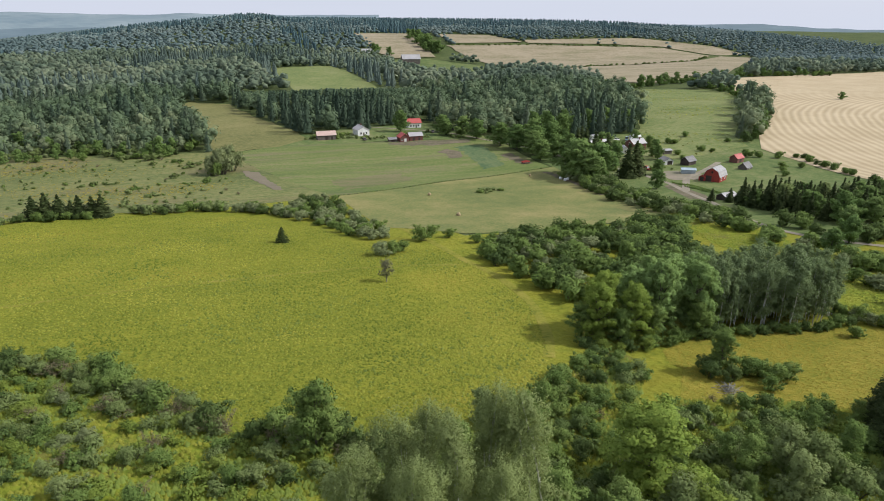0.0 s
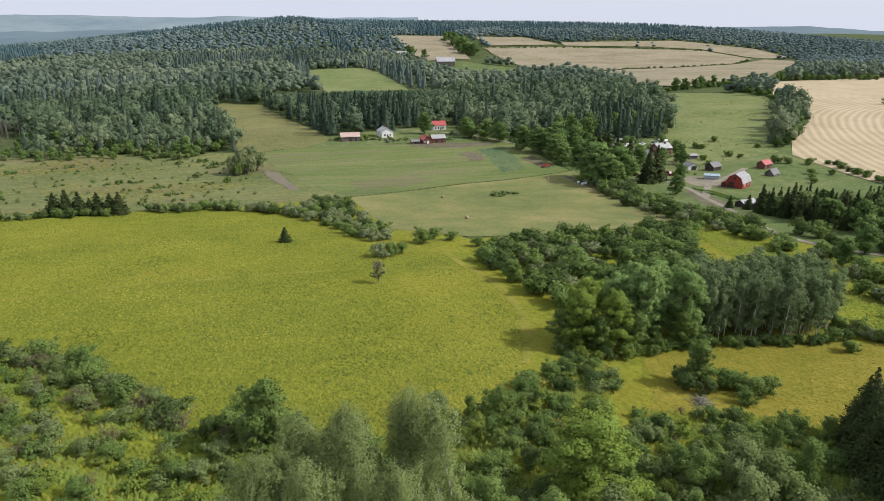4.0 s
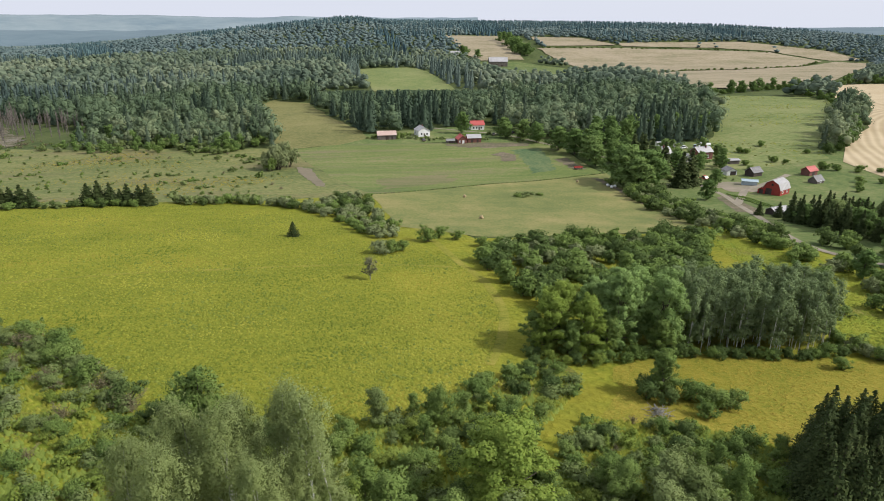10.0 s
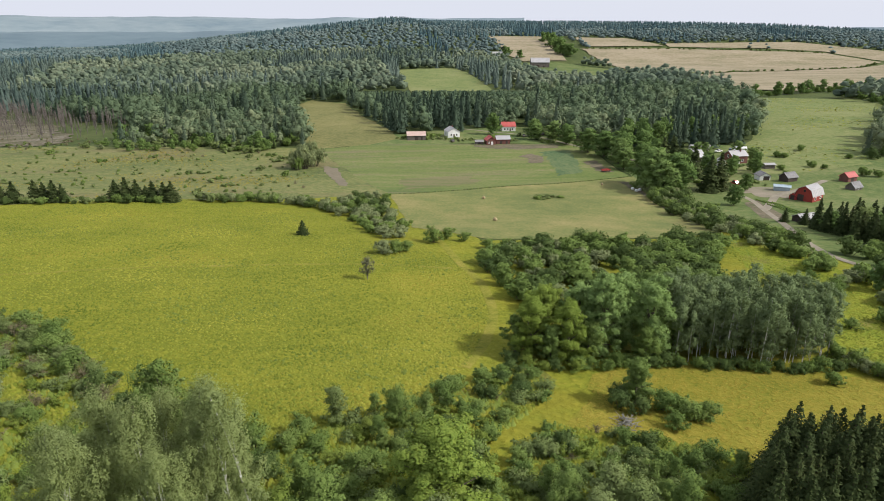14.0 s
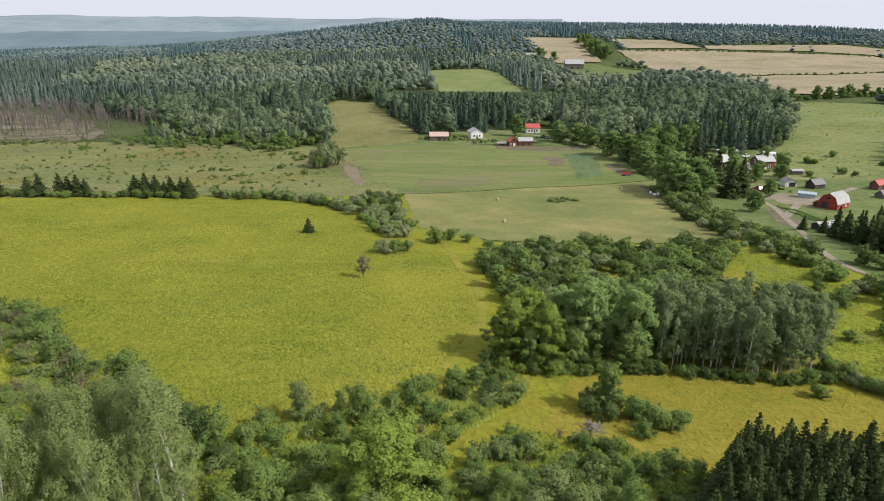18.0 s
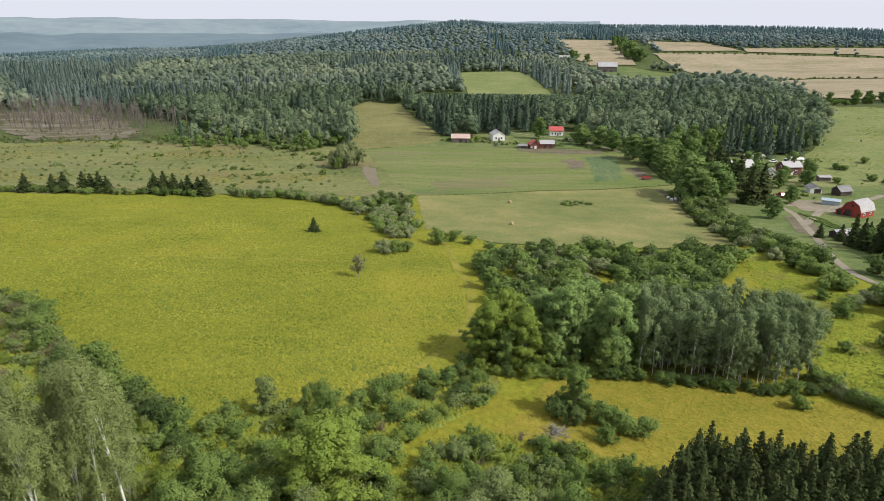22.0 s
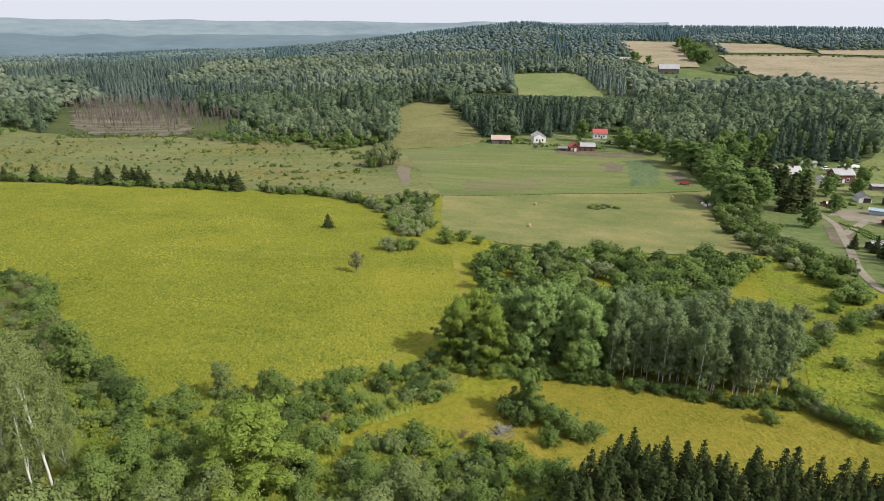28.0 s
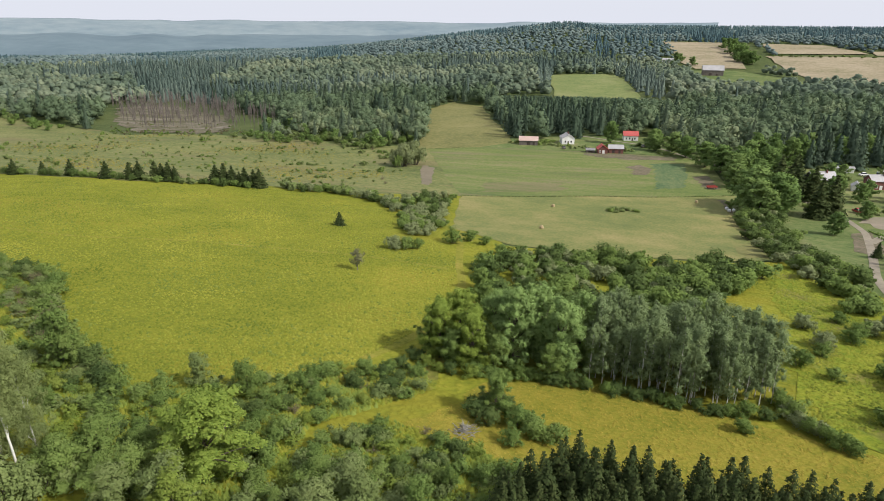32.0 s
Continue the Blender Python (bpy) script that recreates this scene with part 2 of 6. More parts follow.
M_GOLD = grass_material("seeding_grass", ((0.38, (0.106, 0.125, 0.017)), (0.46, (0.172, 0.168, 0.023)), (0.54, (0.238, 0.204, 0.032)), (0.62, (0.296, 0.241, 0.049))), 0.07, 2.2, 0.25, None, 1.6)
M_SCRUB = grass_material("rank_scrub_grass", ((0.38, (0.078, 0.112, 0.014)), (0.46, (0.140, 0.178, 0.020)), (0.54, (0.205, 0.225, 0.026)), (0.62, (0.262, 0.240, 0.044))), 0.08, 1.6, 0.5, None, 0.9, ((0.150, 0.122, 0.046), 0.09, 0.54, 0.7))
M_FLOOR = grass_material("woodland_floor", ((0.36, (0.038, 0.055, 0.020)), (0.48, (0.066, 0.088, 0.030)), (0.60, (0.100, 0.115, 0.042))), 0.02, 0.4, 0.3)
M_PASTURE = grass_material("green_pasture", ((0.392, (0.069, 0.103, 0.037)), (0.476, (0.104, 0.140, 0.046)), (0.548, (0.149, 0.171, 0.064)), (0.632, (0.192, 0.189, 0.092))), 0.02, 0.5, 0.25)
# lighter copy of M_PASTURE, a sunlit patch and haze put into its colour
M_HILLGRASS = grass_material("rolling_pasture", ((0.392, (0.103, 0.138, 0.050)), (0.476, (0.149, 0.180, 0.062)), (0.548, (0.195, 0.208, 0.083)), (0.632, (0.236, 0.224, 0.117))), 0.02, 0.5, 0.4, None, 0.4)
# stubble colour lightened too, for the same patch of sun
M_WHEAT = row_material("stubble_rows", (0.350, 0.278, 0.165), (0.475, 0.385, 0.250), 5.5, 0, 12.0, 0.10, (640, -60))
M_TAN = grass_material("ripe_field", ((0.380, (0.159, 0.157, 0.085)), (0.488, (0.255, 0.215, 0.138)), (0.584, (0.313, 0.264, 0.182)), (0.680, (0.363, 0.316, 0.234))), 0.008, 0.2, 0.2, (1, 3, 1))
M_SOIL = grass_material("bare_soil", ((0.36, (0.080, 0.100, 0.046)), (0.45, (0.112, 0.106, 0.062)), (0.53, (0.152, 0.126, 0.086)), (0.62, (0.205, 0.170, 0.122))), 0.12, 0.9, 0.1, (0.5, 1.6, 1))
M_LANE = plain_material("gravel_lane", (0.165, 0.140, 0.096), (0.275, 0.238, 0.176), 0.8, 0.95, 0, None, 0.05)
M_TRACK = grass_material("worn_grass_track", ((0.38, (0.116, 0.130, 0.020)), (0.46, (0.172, 0.178, 0.026)), (0.54, (0.220, 0.206, 0.036)), (0.62, (0.255, 0.222, 0.050))), 0.10, 1.4, 0.2)
M_STRIP = grass_material("dry_pasture", ((0.392, (0.112, 0.118, 0.044)), (0.476, (0.158, 0.156, 0.059)), (0.548, (0.200, 0.186, 0.075)), (0.632, (0.236, 0.206, 0.098))), 0.02, 0.5, 0.2, None, 0.5)
M_MUD = grass_material("dried_pond_mud", ((0.44, (0.080, 0.084, 0.038)), (0.50, (0.125, 0.110, 0.070)), (0.56, (0.195, 0.175, 0.138)), (0.64, (0.28, 0.26, 0.225))), 0.07, 0.6, 0.2, (0.35, 1.8, 1))

L_BROAD = leaf_material("broad_leaves", (0.085, 0.140, 0.039), (0.152, 0.218, 0.055), (0.226, 0.287, 0.085))
L_YELLOW = leaf_material("yellow_green_leaves", (0.109, 0.162, 0.032), (0.190, 0.245, 0.047), (0.259, 0.297, 0.072))
L_MID = leaf_material("full_summer_leaves", (0.091, 0.157, 0.046), (0.155, 0.231, 0.066), (0.222, 0.292, 0.095))
L_GREY = leaf_material("grey_green_leaves", (0.126, 0.167, 0.055), (0.184, 0.233, 0.080), (0.242, 0.285, 0.116))
L_SILVER = leaf_material("silver_willow_leaves", (0.150, 0.182, 0.076), (0.212, 0.248, 0.112), (0.300, 0.336, 0.168))
L_ASPEN = leaf_material("aspen_leaves", (0.128, 0.172, 0.072), (0.182, 0.239, 0.106), (0.257, 0.322, 0.152), 0.25, 0.25)
L_SPARSE = leaf_material("thin_grey_leaves", (0.120, 0.122, 0.062), (0.165, 0.165, 0.092), (0.220, 0.218, 0.130), 0.1, 0.0)
L_ASH = leaf_material("pale_ash_leaves", (0.150, 0.232, 0.073), (0.240, 0.340, 0.109), (0.338, 0.444, 0.163), 0.3, 0.15)
L_DARK = leaf_material("dark_shrub_leaves", (0.054, 0.088, 0.031), (0.091, 0.134, 0.039), (0.141, 0.183, 0.058))
L_SPRUCE = leaf_material("spruce_needles", (0.023, 0.038, 0.013), (0.046, 0.064, 0.021), (0.093, 0.109, 0.038), 0.12, 0.3)
L_TWIG = leaf_material("dry_twigs", (0.135, 0.118, 0.062), (0.190, 0.166, 0.096), (0.265, 0.236, 0.150), 0.05)
L_BIRCH = leaf_material("birch_leaves", (0.167, 0.201, 0.073), (0.224, 0.270, 0.099), (0.298, 0.354, 0.137), 0.35, 0.2)
L_SUNNY = leaf_material("sunlit_crown_leaves", (0.131, 0.202, 0.041), (0.234, 0.311, 0.058), (0.324, 0.379, 0.087), 0.3, 0.12)
# haze painted into the woodland colours, bluer with each farther band
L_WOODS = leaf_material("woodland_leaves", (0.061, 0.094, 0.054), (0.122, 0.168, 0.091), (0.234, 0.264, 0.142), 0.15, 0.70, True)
L_WOODS2 = leaf_material("hazed_slope_woodland_leaves", (0.083, 0.118, 0.085), (0.144, 0.185, 0.122), (0.237, 0.268, 0.170), 0.15, 0.70, True)
L_WOODS3 = leaf_material("hazed_ridge_woodland_leaves", (0.081, 0.120, 0.120), (0.134, 0.181, 0.170), (0.202, 0.242, 0.217), 0.15, 0.70, True)
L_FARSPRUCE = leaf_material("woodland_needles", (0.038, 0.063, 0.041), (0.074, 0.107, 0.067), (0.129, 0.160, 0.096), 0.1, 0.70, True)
L_FARSPRUCE2 = leaf_material("hazed_slope_woodland_needles", (0.051, 0.078, 0.066), (0.087, 0.120, 0.100), (0.145, 0.182, 0.140), 0.1, 0.70, True)
L_FARSPRUCE3 = leaf_material("hazed_ridge_woodland_needles", (0.046, 0.081, 0.092), (0.070, 0.116, 0.122), (0.109, 0.165, 0.161), 0.1, 0.70, True)
L_WEED = leaf_material("meadow_weeds", (0.088, 0.122, 0.018), (0.205, 0.226, 0.032), (0.330, 0.312, 0.052), 0.2, 0.0, False, 0.05)
B_BARK = plain_material("brown_bark", (0.055, 0.042, 0.030), (0.13, 0.105, 0.08), 3.0, 0.9, 0, (1, 1, 0.2), 0.04)
B_PALE = plain_material("pale_bark", (0.42, 0.41, 0.37), (0.72, 0.70, 0.65), 2.0, 0.8, 0, (1, 1, 0.4), 0.02)
B_DEAD = plain_material("dry_standing_timber", (0.105, 0.088, 0.076), (0.200, 0.172, 0.155), 2.0, 0.9, 0, (1, 1, 0.2), 0.03)
B_GREY = plain_material("grey_dead_wood", (0.15, 0.145, 0.125), (0.30, 0.285, 0.255), 2.0, 0.9, 0, (1, 1, 0.2), 0.03)
W_RED = plain_material("red_barn_paint", (0.20, 0.022, 0.016), (0.33, 0.040, 0.028), 1.5, 0.7, 0, (1, 1, 0.15), 0.01)
W_WHITE = plain_material("white_paint", (0.66, 0.65, 0.62), (0.82, 0.81, 0.79), 1.0, 0.6, 0, (1, 1, 0.2), 0.01)
W_GREY = plain_material("weathered_boards", (0.085, 0.072, 0.062), (0.17, 0.145, 0.125), 1.6, 0.9, 0, (1, 1, 0.12), 0.02)
W_DARK = plain_material("dark_boards", (0.035, 0.026, 0.022), (0.075, 0.055, 0.045), 1.6, 0.9, 0, (1, 1, 0.12), 0.02)
W_BROWN = plain_material("brown_red_boards", (0.11, 0.045, 0.035), (0.20, 0.085, 0.065), 1.6, 0.85, 0, (1, 1, 0.12), 0.02)
R_METAL = plain_material("pale_metal_roof", (0.360, 0.346, 0.338), (0.475, 0.461, 0.454), 0.8, 0.45, 0.25, (1, 0.2, 1), 0.01)
R_RED = plain_material("red_metal_roof", (0.36, 0.062, 0.052), (0.48, 0.098, 0.084), 0.8, 0.55, 0.0, (1, 0.2, 1), 0.01)
R_RUST = plain_material("rusted_metal_roof", (0.42, 0.28, 0.23), (0.58, 0.46, 0.41), 0.6, 0.7, 0.1, (1, 0.2, 1), 0.01)
R_GREY = plain_material("grey_shingle_roof", (0.16, 0.155, 0.155), (0.27, 0.26, 0.255), 1.5, 0.85, 0, None, 0.02)
W_BLUE = plain_material("pale_blue_metal", (0.30, 0.38, 0.42), (0.42, 0.50, 0.54), 1.0, 0.6, 0.1, None, 0.01)
G_PANE = plain_material("dark_window_glass", (0.02, 0.024, 0.028), (0.04, 0.045, 0.05), 1.0, 0.12, 0, None, 0.0)
H_STRAW = plain_material("baled_hay", (0.255, 0.195, 0.098), (0.375, 0.300, 0.165), 4.0, 0.95, 0, None, 0.05)
# hill colours hold the haze of distance as a pale blue tint
F_HAZE = plain_material("haze_tinted_hillside", (0.080, 0.122, 0.146), (0.128, 0.178, 0.198), 0.012, 1.0, 0, (1, 1.0, 2.5), 0.0)
F_HAZE2 = plain_material("haze_tinted_far_hillside", (0.122, 0.174, 0.202), (0.225, 0.270, 0.280), 0.010, 1.0, 0, (1, 1.0, 3), 0.0)


# ---- mesh helpers ----
NORMALS = {}


def mesh_of(name, verts, faces, mats, index=None, smooth=False, normals=None):
    """A mesh from arrays; all faces have the same number of corners, or faces is a list."""
    me = bpy.data.meshes.new(name)
    verts = np.asarray(verts, np.float32)
    if isinstance(faces, np.ndarray):
        k = faces.shape[1]
        me.vertices.add(len(verts))
        me.vertices.foreach_set("co", verts.ravel())
        me.loops.add(faces.size)
        me.loops.foreach_set("vertex_index", faces.ravel().astype(np.int32))
        me.polygons.add(len(faces))
        me.polygons.foreach_set("loop_start", np.arange(0, faces.size, k, dtype=np.int32))
        me.update(calc_edges=True)
    else:
        me.from_pydata([tuple(v) for v in verts], [], faces)
    for m in mats if isinstance(mats, (list, tuple)) else [mats]:
        me.materials.append(m)
    if index is not None:
        me.polygons.foreach_set("material_index", np.asarray(index, np.int32))
    if smooth:
        me.polygons.foreach_set("use_smooth", np.ones(len(me.polygons), bool))
    if normals is not None:
        me.polygons.foreach_set("use_smooth", np.ones(len(me.polygons), bool))
        at = me.attributes.new("custom_normal", "FLOAT_VECTOR", "POINT")
        at.data.foreach_set("vector", np.asarray(normals, np.float32).ravel())
        NORMALS[me.name] = np.asarray(normals, np.float32)
    me.update()
    return me


def part(name, data, parent, label="", m=None):
    """Links a mesh, or a bmesh with its material, as one part under a thing."""
    if isinstance(data, tuple):
        bm, mat = data
        data = bpy.data.meshes.new(name)
        bmesh.ops.recalc_face_normals(bm, faces=bm.faces)
        bm.to_mesh(data)
        bm.free()
        data.materials.append(mat)
    ob = new(name, data)
    ob.parent = parent
    if m is not None:
        ob.matrix_local = m
    return tagged(ob, label)


def box(bm, x0, x1, y0, y1, z0, z1):
    v = [bm.verts.new((x, y, z)) for z in (z0, z1) for x, y in ((x0, y0), (x1, y0), (x1, y1), (x0, y1))]
    for f in ((3, 2, 1, 0), (4, 5, 6, 7), (0, 1, 5, 4), (1, 2, 6, 5), (2, 3, 7, 6), (3, 0, 4, 7)):
        bm.faces.new([v[i] for i in f])


def boxed(*b):
    bm = bmesh.new()
    box(bm, *b)
    return bm


def prism(points, y0, y1):
    """A profile in x and z, drawn out along y."""
    bm = bmesh.new()
    a = [bm.verts.new((x, y0, z)) for x, z in points]
    b = [bm.verts.new((x, y1, z)) for x, z in points]
    bm.faces.new(a[::-1])
    bm.faces.new(b)
    for i in range(len(a)):
        j = (i + 1) % len(a)
        bm.faces.new((a[i], a[j], b[j], b[i]))
    return bm


def tube(points, radii, sides=6):
    """A tapered tube along a line of points, as arrays."""
    pts = np.asarray(points, float)
    V, Fc = [], []
    d = np.gradient(pts, axis=0)
    for p, t, r in zip(pts, d, radii):
        t = t / (np.linalg.norm(t) + 1e-9)
        a = np.cross(t, (0.3, 1, 0.1) if abs(t[2]) > 0.7 else (0, 0, 1))
        a /= np.linalg.norm(a)
        b = np.cross(t, a)
        for k in range(sides):
            w = 2 * math.pi * k / sides
            V.append(p + r * (math.cos(w) * a + math.sin(w) * b))
    for i in range(len(pts) - 1):
        for k in range(sides):
            k2 = (k + 1) % sides
            Fc.append((i * sides + k, i * sides + k2, (i + 1) * sides + k2, (i + 1) * sides + k))
    return np.array(V), np.array(Fc)


def joined(pieces):
    V, Fc, o = [], [], 0
    for v, f in pieces:
        V.append(v)
        Fc.append(f + o)
        o += len(v)
    return np.concatenate(V), np.concatenate(Fc)


def unit(v):
    return v / (np.linalg.norm(v, axis=-1, keepdims=True) + 1e-9)


def sprays(rng, centres, normals, size, long=1.5, jitter=0.5, corners=4):
    """Leaf sprays: small bent diamonds (or triangles) facing outwards more or less."""
    n = len(centres)
    nrm = unit(normals + rng.normal(0, jitter, (n, 3)))
    a = unit(np.cross(nrm, rng.normal(0, 1, (n, 3))))
    b = np.cross(nrm, a)
    s = (size * rng.uniform(0.6, 1.35, n))[:, None]
    if corners == 3:
        V = np.stack([centres + a * s * 0.62 * long, centres - a * s * 0.31 * long + b * s * 0.6, centres - a * s * 0.31 * long - b * s * 0.6], 1)
    else:
        sag = nrm * s * 0.22
        V = np.stack([centres + a * s * 0.5 * long - sag, centres + b * s * 0.5, centres - a * s * 0.5 * long - sag, centres - b * s * 0.5], 1)
    return V.reshape(-1, 3), np.arange(n * corners).reshape(n, corners)


def lobes(rng, count, radius, height, base, lobe, flat=0.8, lean=0.0, top=1.0):
    """Centres and sizes of the lobes that make up a crown: large ones inside, small ones that break the outline."""
    C, R = [], []
    for i in range(count):
        u = (i + 0.5) / count
        h = u ** 0.85
        prof = math.sin(math.pi * min(0.97, 0.16 + 0.80 * h)) ** 0.7 * (1 - 0.25 * (top - 1) * h)
        w = 2.4 * i + rng.uniform(-0.8, 0.8)
        r = radius * prof * rng.uniform(0.40, 1.05) * (1 if i % 3 else 0.35)
        s = lobe * float(np.clip(math.exp(rng.normal(-0.06, 0.34)), 0.5, 1.7))
        C.append((r * math.cos(w) + lean * h, r * math.sin(w), base + height * h))
        R.append(s)
        if i % 3 == 1:
            k = s * rng.uniform(0.9, 1.25)
            C.append((C[-1][0] + k * math.cos(w), C[-1][1] + k * math.sin(w), C[-1][2] + k * rng.uniform(0.1, 0.7)))
            R.append(s * rng.uniform(0.42, 0.62))
    return np.array(C), np.array(R)


def rounded(rng, flat_n, out, soft=0.62):
    """Shading normals of leaf sprays: mostly the roundness of the crown they sit on."""
    return unit(out * soft + flat_n * (1 - soft) + rng.normal(0, 0.10, out.shape))


def face_normals(V, k):
    T = V.reshape(-1, k, 3)
    return unit(np.cross(T[:, 1] - T[:, 0], T[:, 2] - T[:, 0]))


def crown(rng, C, R, per, size, flat=0.8, corners=3, jitter=0.5, long=1.5, spike=0.72):
    """Leaf sprays over the lobes and in small plumes that break the outline, with a dense heart and gaps between the lobes."""
    k = np.repeat(np.arange(len(C)), np.maximum(3, (per * 0.74 * (R / R.mean()) ** 2).astype(int)))
    d = unit(rng.normal(0, 1, (len(k), 3)))
    d[:, 2] = np.where(d[:, 2] < -0.45, -d[:, 2], d[:, 2])
    fr, ph = rng.normal(0, 2.8, (len(C), 3, 3)), rng.uniform(0, 6.28, (len(C), 3))
    uneven = np.sin((d[:, None, :] * fr[k]).sum(2) + ph[k]).mean(1)
    rr = R[k] * (0.60 + 0.62 * rng.beta(2.2, 2.8, len(k))) * (1 + 0.42 * uneven)
    # plumes
    m = max(4, int(per * 0.26 / 7))
    kp = np.repeat(np.repeat(np.arange(len(C)), 7), m)
    dp = unit(rng.normal(0, 1, (len(C) * 7, 3)) + (0, 0, 0.55))
    dp[:, 2] = np.abs(dp[:, 2])
    dp = unit(np.repeat(dp, m, axis=0) + rng.normal(0, 0.10, (len(kp), 3)))
    rp = R[kp] * (0.80 + spike * rng.beta(1.2, 2.0, len(kp)))
    k, d, rr = np.concatenate([k, kp]), np.concatenate([d, dp]), np.concatenate([rr, rp])
    P = C[k] + d * rr[:, None] * (1, 1, flat)
    outer = sprays(rng, P, d + (0, 0, 0.35), size, long, jitter, corners)
    k2 = np.repeat(np.arange(len(C)), 12)
    d2 = unit(rng.normal(0, 1, (len(k2), 3)))
    P2 = C[k2] + d2 * (0.30 * R[k2])[:, None] * (1, 1, flat)
    heart = sprays(rng, P2, d2, min(R.mean() * 0.60, size * 2.4), 1.2, 0.3, corners)
    V, Fc = joined([outer, heart])
    mid = (C * (R ** 2)[:, None]).sum(0) / (R ** 2).sum() - (0, 0, 0.25 * np.ptp(C[:, 2]))
    out = unit(np.concatenate([d, d2]) * (1, 1, 1 / flat) * 0.75 + unit((np.concatenate([P, P2]) - mid) / (np.std(C, axis=0) + R.mean())) * 0.55)
    return V, Fc, np.repeat(rounded(rng, face_normals(V, corners), out), corners, axis=0)


def limb_set(rng, height, base, radius, trunk_r, C, sides=6, lean=0.0, low=0.62):
    """A trunk and the limbs that carry the lobes."""
    out = []
    line = [(lean * s * s + 0.10 * math.sin(5 * s + radius), 0.12 * math.sin(4 * s), height * s) for s in np.linspace(-0.03, 1, 7)]
    out.append(tube(line, [trunk_r * (1.25 - 1.1 * s) for s in np.linspace(0, 1, 7)], sides))
    for c in C:
        z0 = max(base * 0.5, min(c[2] * low, height * 0.85))
        s0 = z0 / height
        p0 = np.array((lean * s0 * s0, 0, z0))
        mid = (p0 + c) / 2 + (0, 0, 0.08 * height * rng.uniform(-0.3, 0.6))
        out.append(tube([p0, mid, c], [trunk_r * 0.42 * (1 - 0.6 * s0), trunk_r * 0.26, trunk_r * 0.08], 4))
    return joined(out)



# ---- ground and fields ----
def spaced(lo, hi, near, fine, coarse):
    """Grid lines: fine round the near stretch, wider and wider beyond it."""
    out = list(np.arange(near[0], near[1] + fine, fine))
    s = fine
    while out[-1] < hi:
        s = min(s * 1.07, coarse)
        out.append(out[-1] + s)
    s = fine
    while out[0] > lo:
        s = min(s * 1.07, coarse)
        out.insert(0, out[0] - s)
    return np.array(out)


GX, GY = spaced(-4700, 4700, (-200, 260), 5.0, 130), spaced(-700, 4800, (-150, 330), 5.0, 130)
gxx, gyy = np.meshgrid(GX, GY)
g_v = np.stack([gxx, gyy, ground_z(gxx, gyy)], -1).reshape(-1, 3)
g_i = np.arange(len(GX) * len(GY)).reshape(len(GY), len(GX))
g_f = np.stack([g_i[:-1, :-1], g_i[:-1, 1:], g_i[1:, 1:], g_i[1:, :-1]], -1).reshape(-1, 4)
ground = tagged(new("ground", mesh_of("ground", g_v, g_f, M_FLOOR, None, True)), "falling land of rough grass and woodland floor", "ground", "", "structure")


def inside(px, py, poly):
    px, py = np.asarray(px, float), np.asarray(py, float)
    hit = np.zeros(px.shape, bool)
    for (x0, y0), (x1, y1) in zip(poly, poly[1:] + poly[:1]):
        if y0 != y1:
            hit ^= ((y0 > py) != (y1 > py)) & (px < (x1 - x0) * (py - y0) / (y1 - y0) + x0)
    return hit


def field(name, poly, mat, label, lift, step, wave=0.5, kind="structure"):
    """A field with its own growth, lying on the ground within an uneven outline."""
    bm = bmesh.new()
    edge = []
    for i, ((x0, y0), (x1, y1)) in enumerate(zip(poly, poly[1:] + poly[:1])):
        n = max(1, int(math.hypot(x1 - x0, y1 - y0) / step))
        for k in range(n):
            s = k / n
            j = wave * step * noise.noise((x0 + (x1 - x0) * s + 7 * i, (y0 + (y1 - y0) * s), 3.3))
            edge.append((x0 + (x1 - x0) * s + j, y0 + (y1 - y0) * s + j))
    face = bm.faces.new([bm.verts.new((x, y, 0)) for x, y in edge])
    bmesh.ops.triangulate(bm, faces=[face])
    xs, ys = [p[0] for p in edge], [p[1] for p in edge]
    for lo, hi, axis in ((min(xs), max(xs), 0), (min(ys), max(ys), 1)):
        for v in np.arange(lo + step, hi, step):
            co, no = [0, 0, 0], [0, 0, 0]
            co[axis], no[axis] = v, 1
            bmesh.ops.bisect_plane(bm, geom=bm.verts[:] + bm.edges[:] + bm.faces[:], plane_co=co, plane_no=no)
    z = ground_z([v.co.x for v in bm.verts], [v.co.y for v in bm.verts])
    for v, h in zip(bm.verts, z):
        v.co.z = h + lift
    for f in bm.faces:
        if f.normal.z < 0:
            f.normal_flip()
        f.smooth = True
    me = bpy.data.meshes.new(name)
    bm.to_mesh(me)
    bm.free()
    me.materials.append(mat)
    return tagged(new(name, me), label, "field", "", kind)


SCRUB = [(-480, 70), (-300, 80), (-175, 88), (-90, 92), (-30, 95), (8, 107), (-10, 175), (-28, 236), (-45, 240), (-72, 236), (-107, 256), (-142, 260), (-190, 282), (-262, 284), (-350, 328), (-435, 366), (-560, 380)]
STRIP = [(-36, 236), (-52, 350), (-66, 443), (-52, 505), (-20, 475), (-3, 383), (14, 305), (20, 262), (-2, 240)]
TILLED = [(-30, 234), (2, 242), (60, 240), (128, 229), (123, 148), (62, 131), (6, 107), (-12, 174)]
MOWN = [(6, 106), (62, 130), (124, 147), (113, 84), (101, 33), (84, 26), (44, 27), (28, 27), (10, 45), (8, 75)]
PASTURE = [(362, 448), (462, 420), (440, 350), (337, 245), (268, 178), (252, 150), (205, 140), (160, 150), (190, 185), (233, 225), (290, 310)]
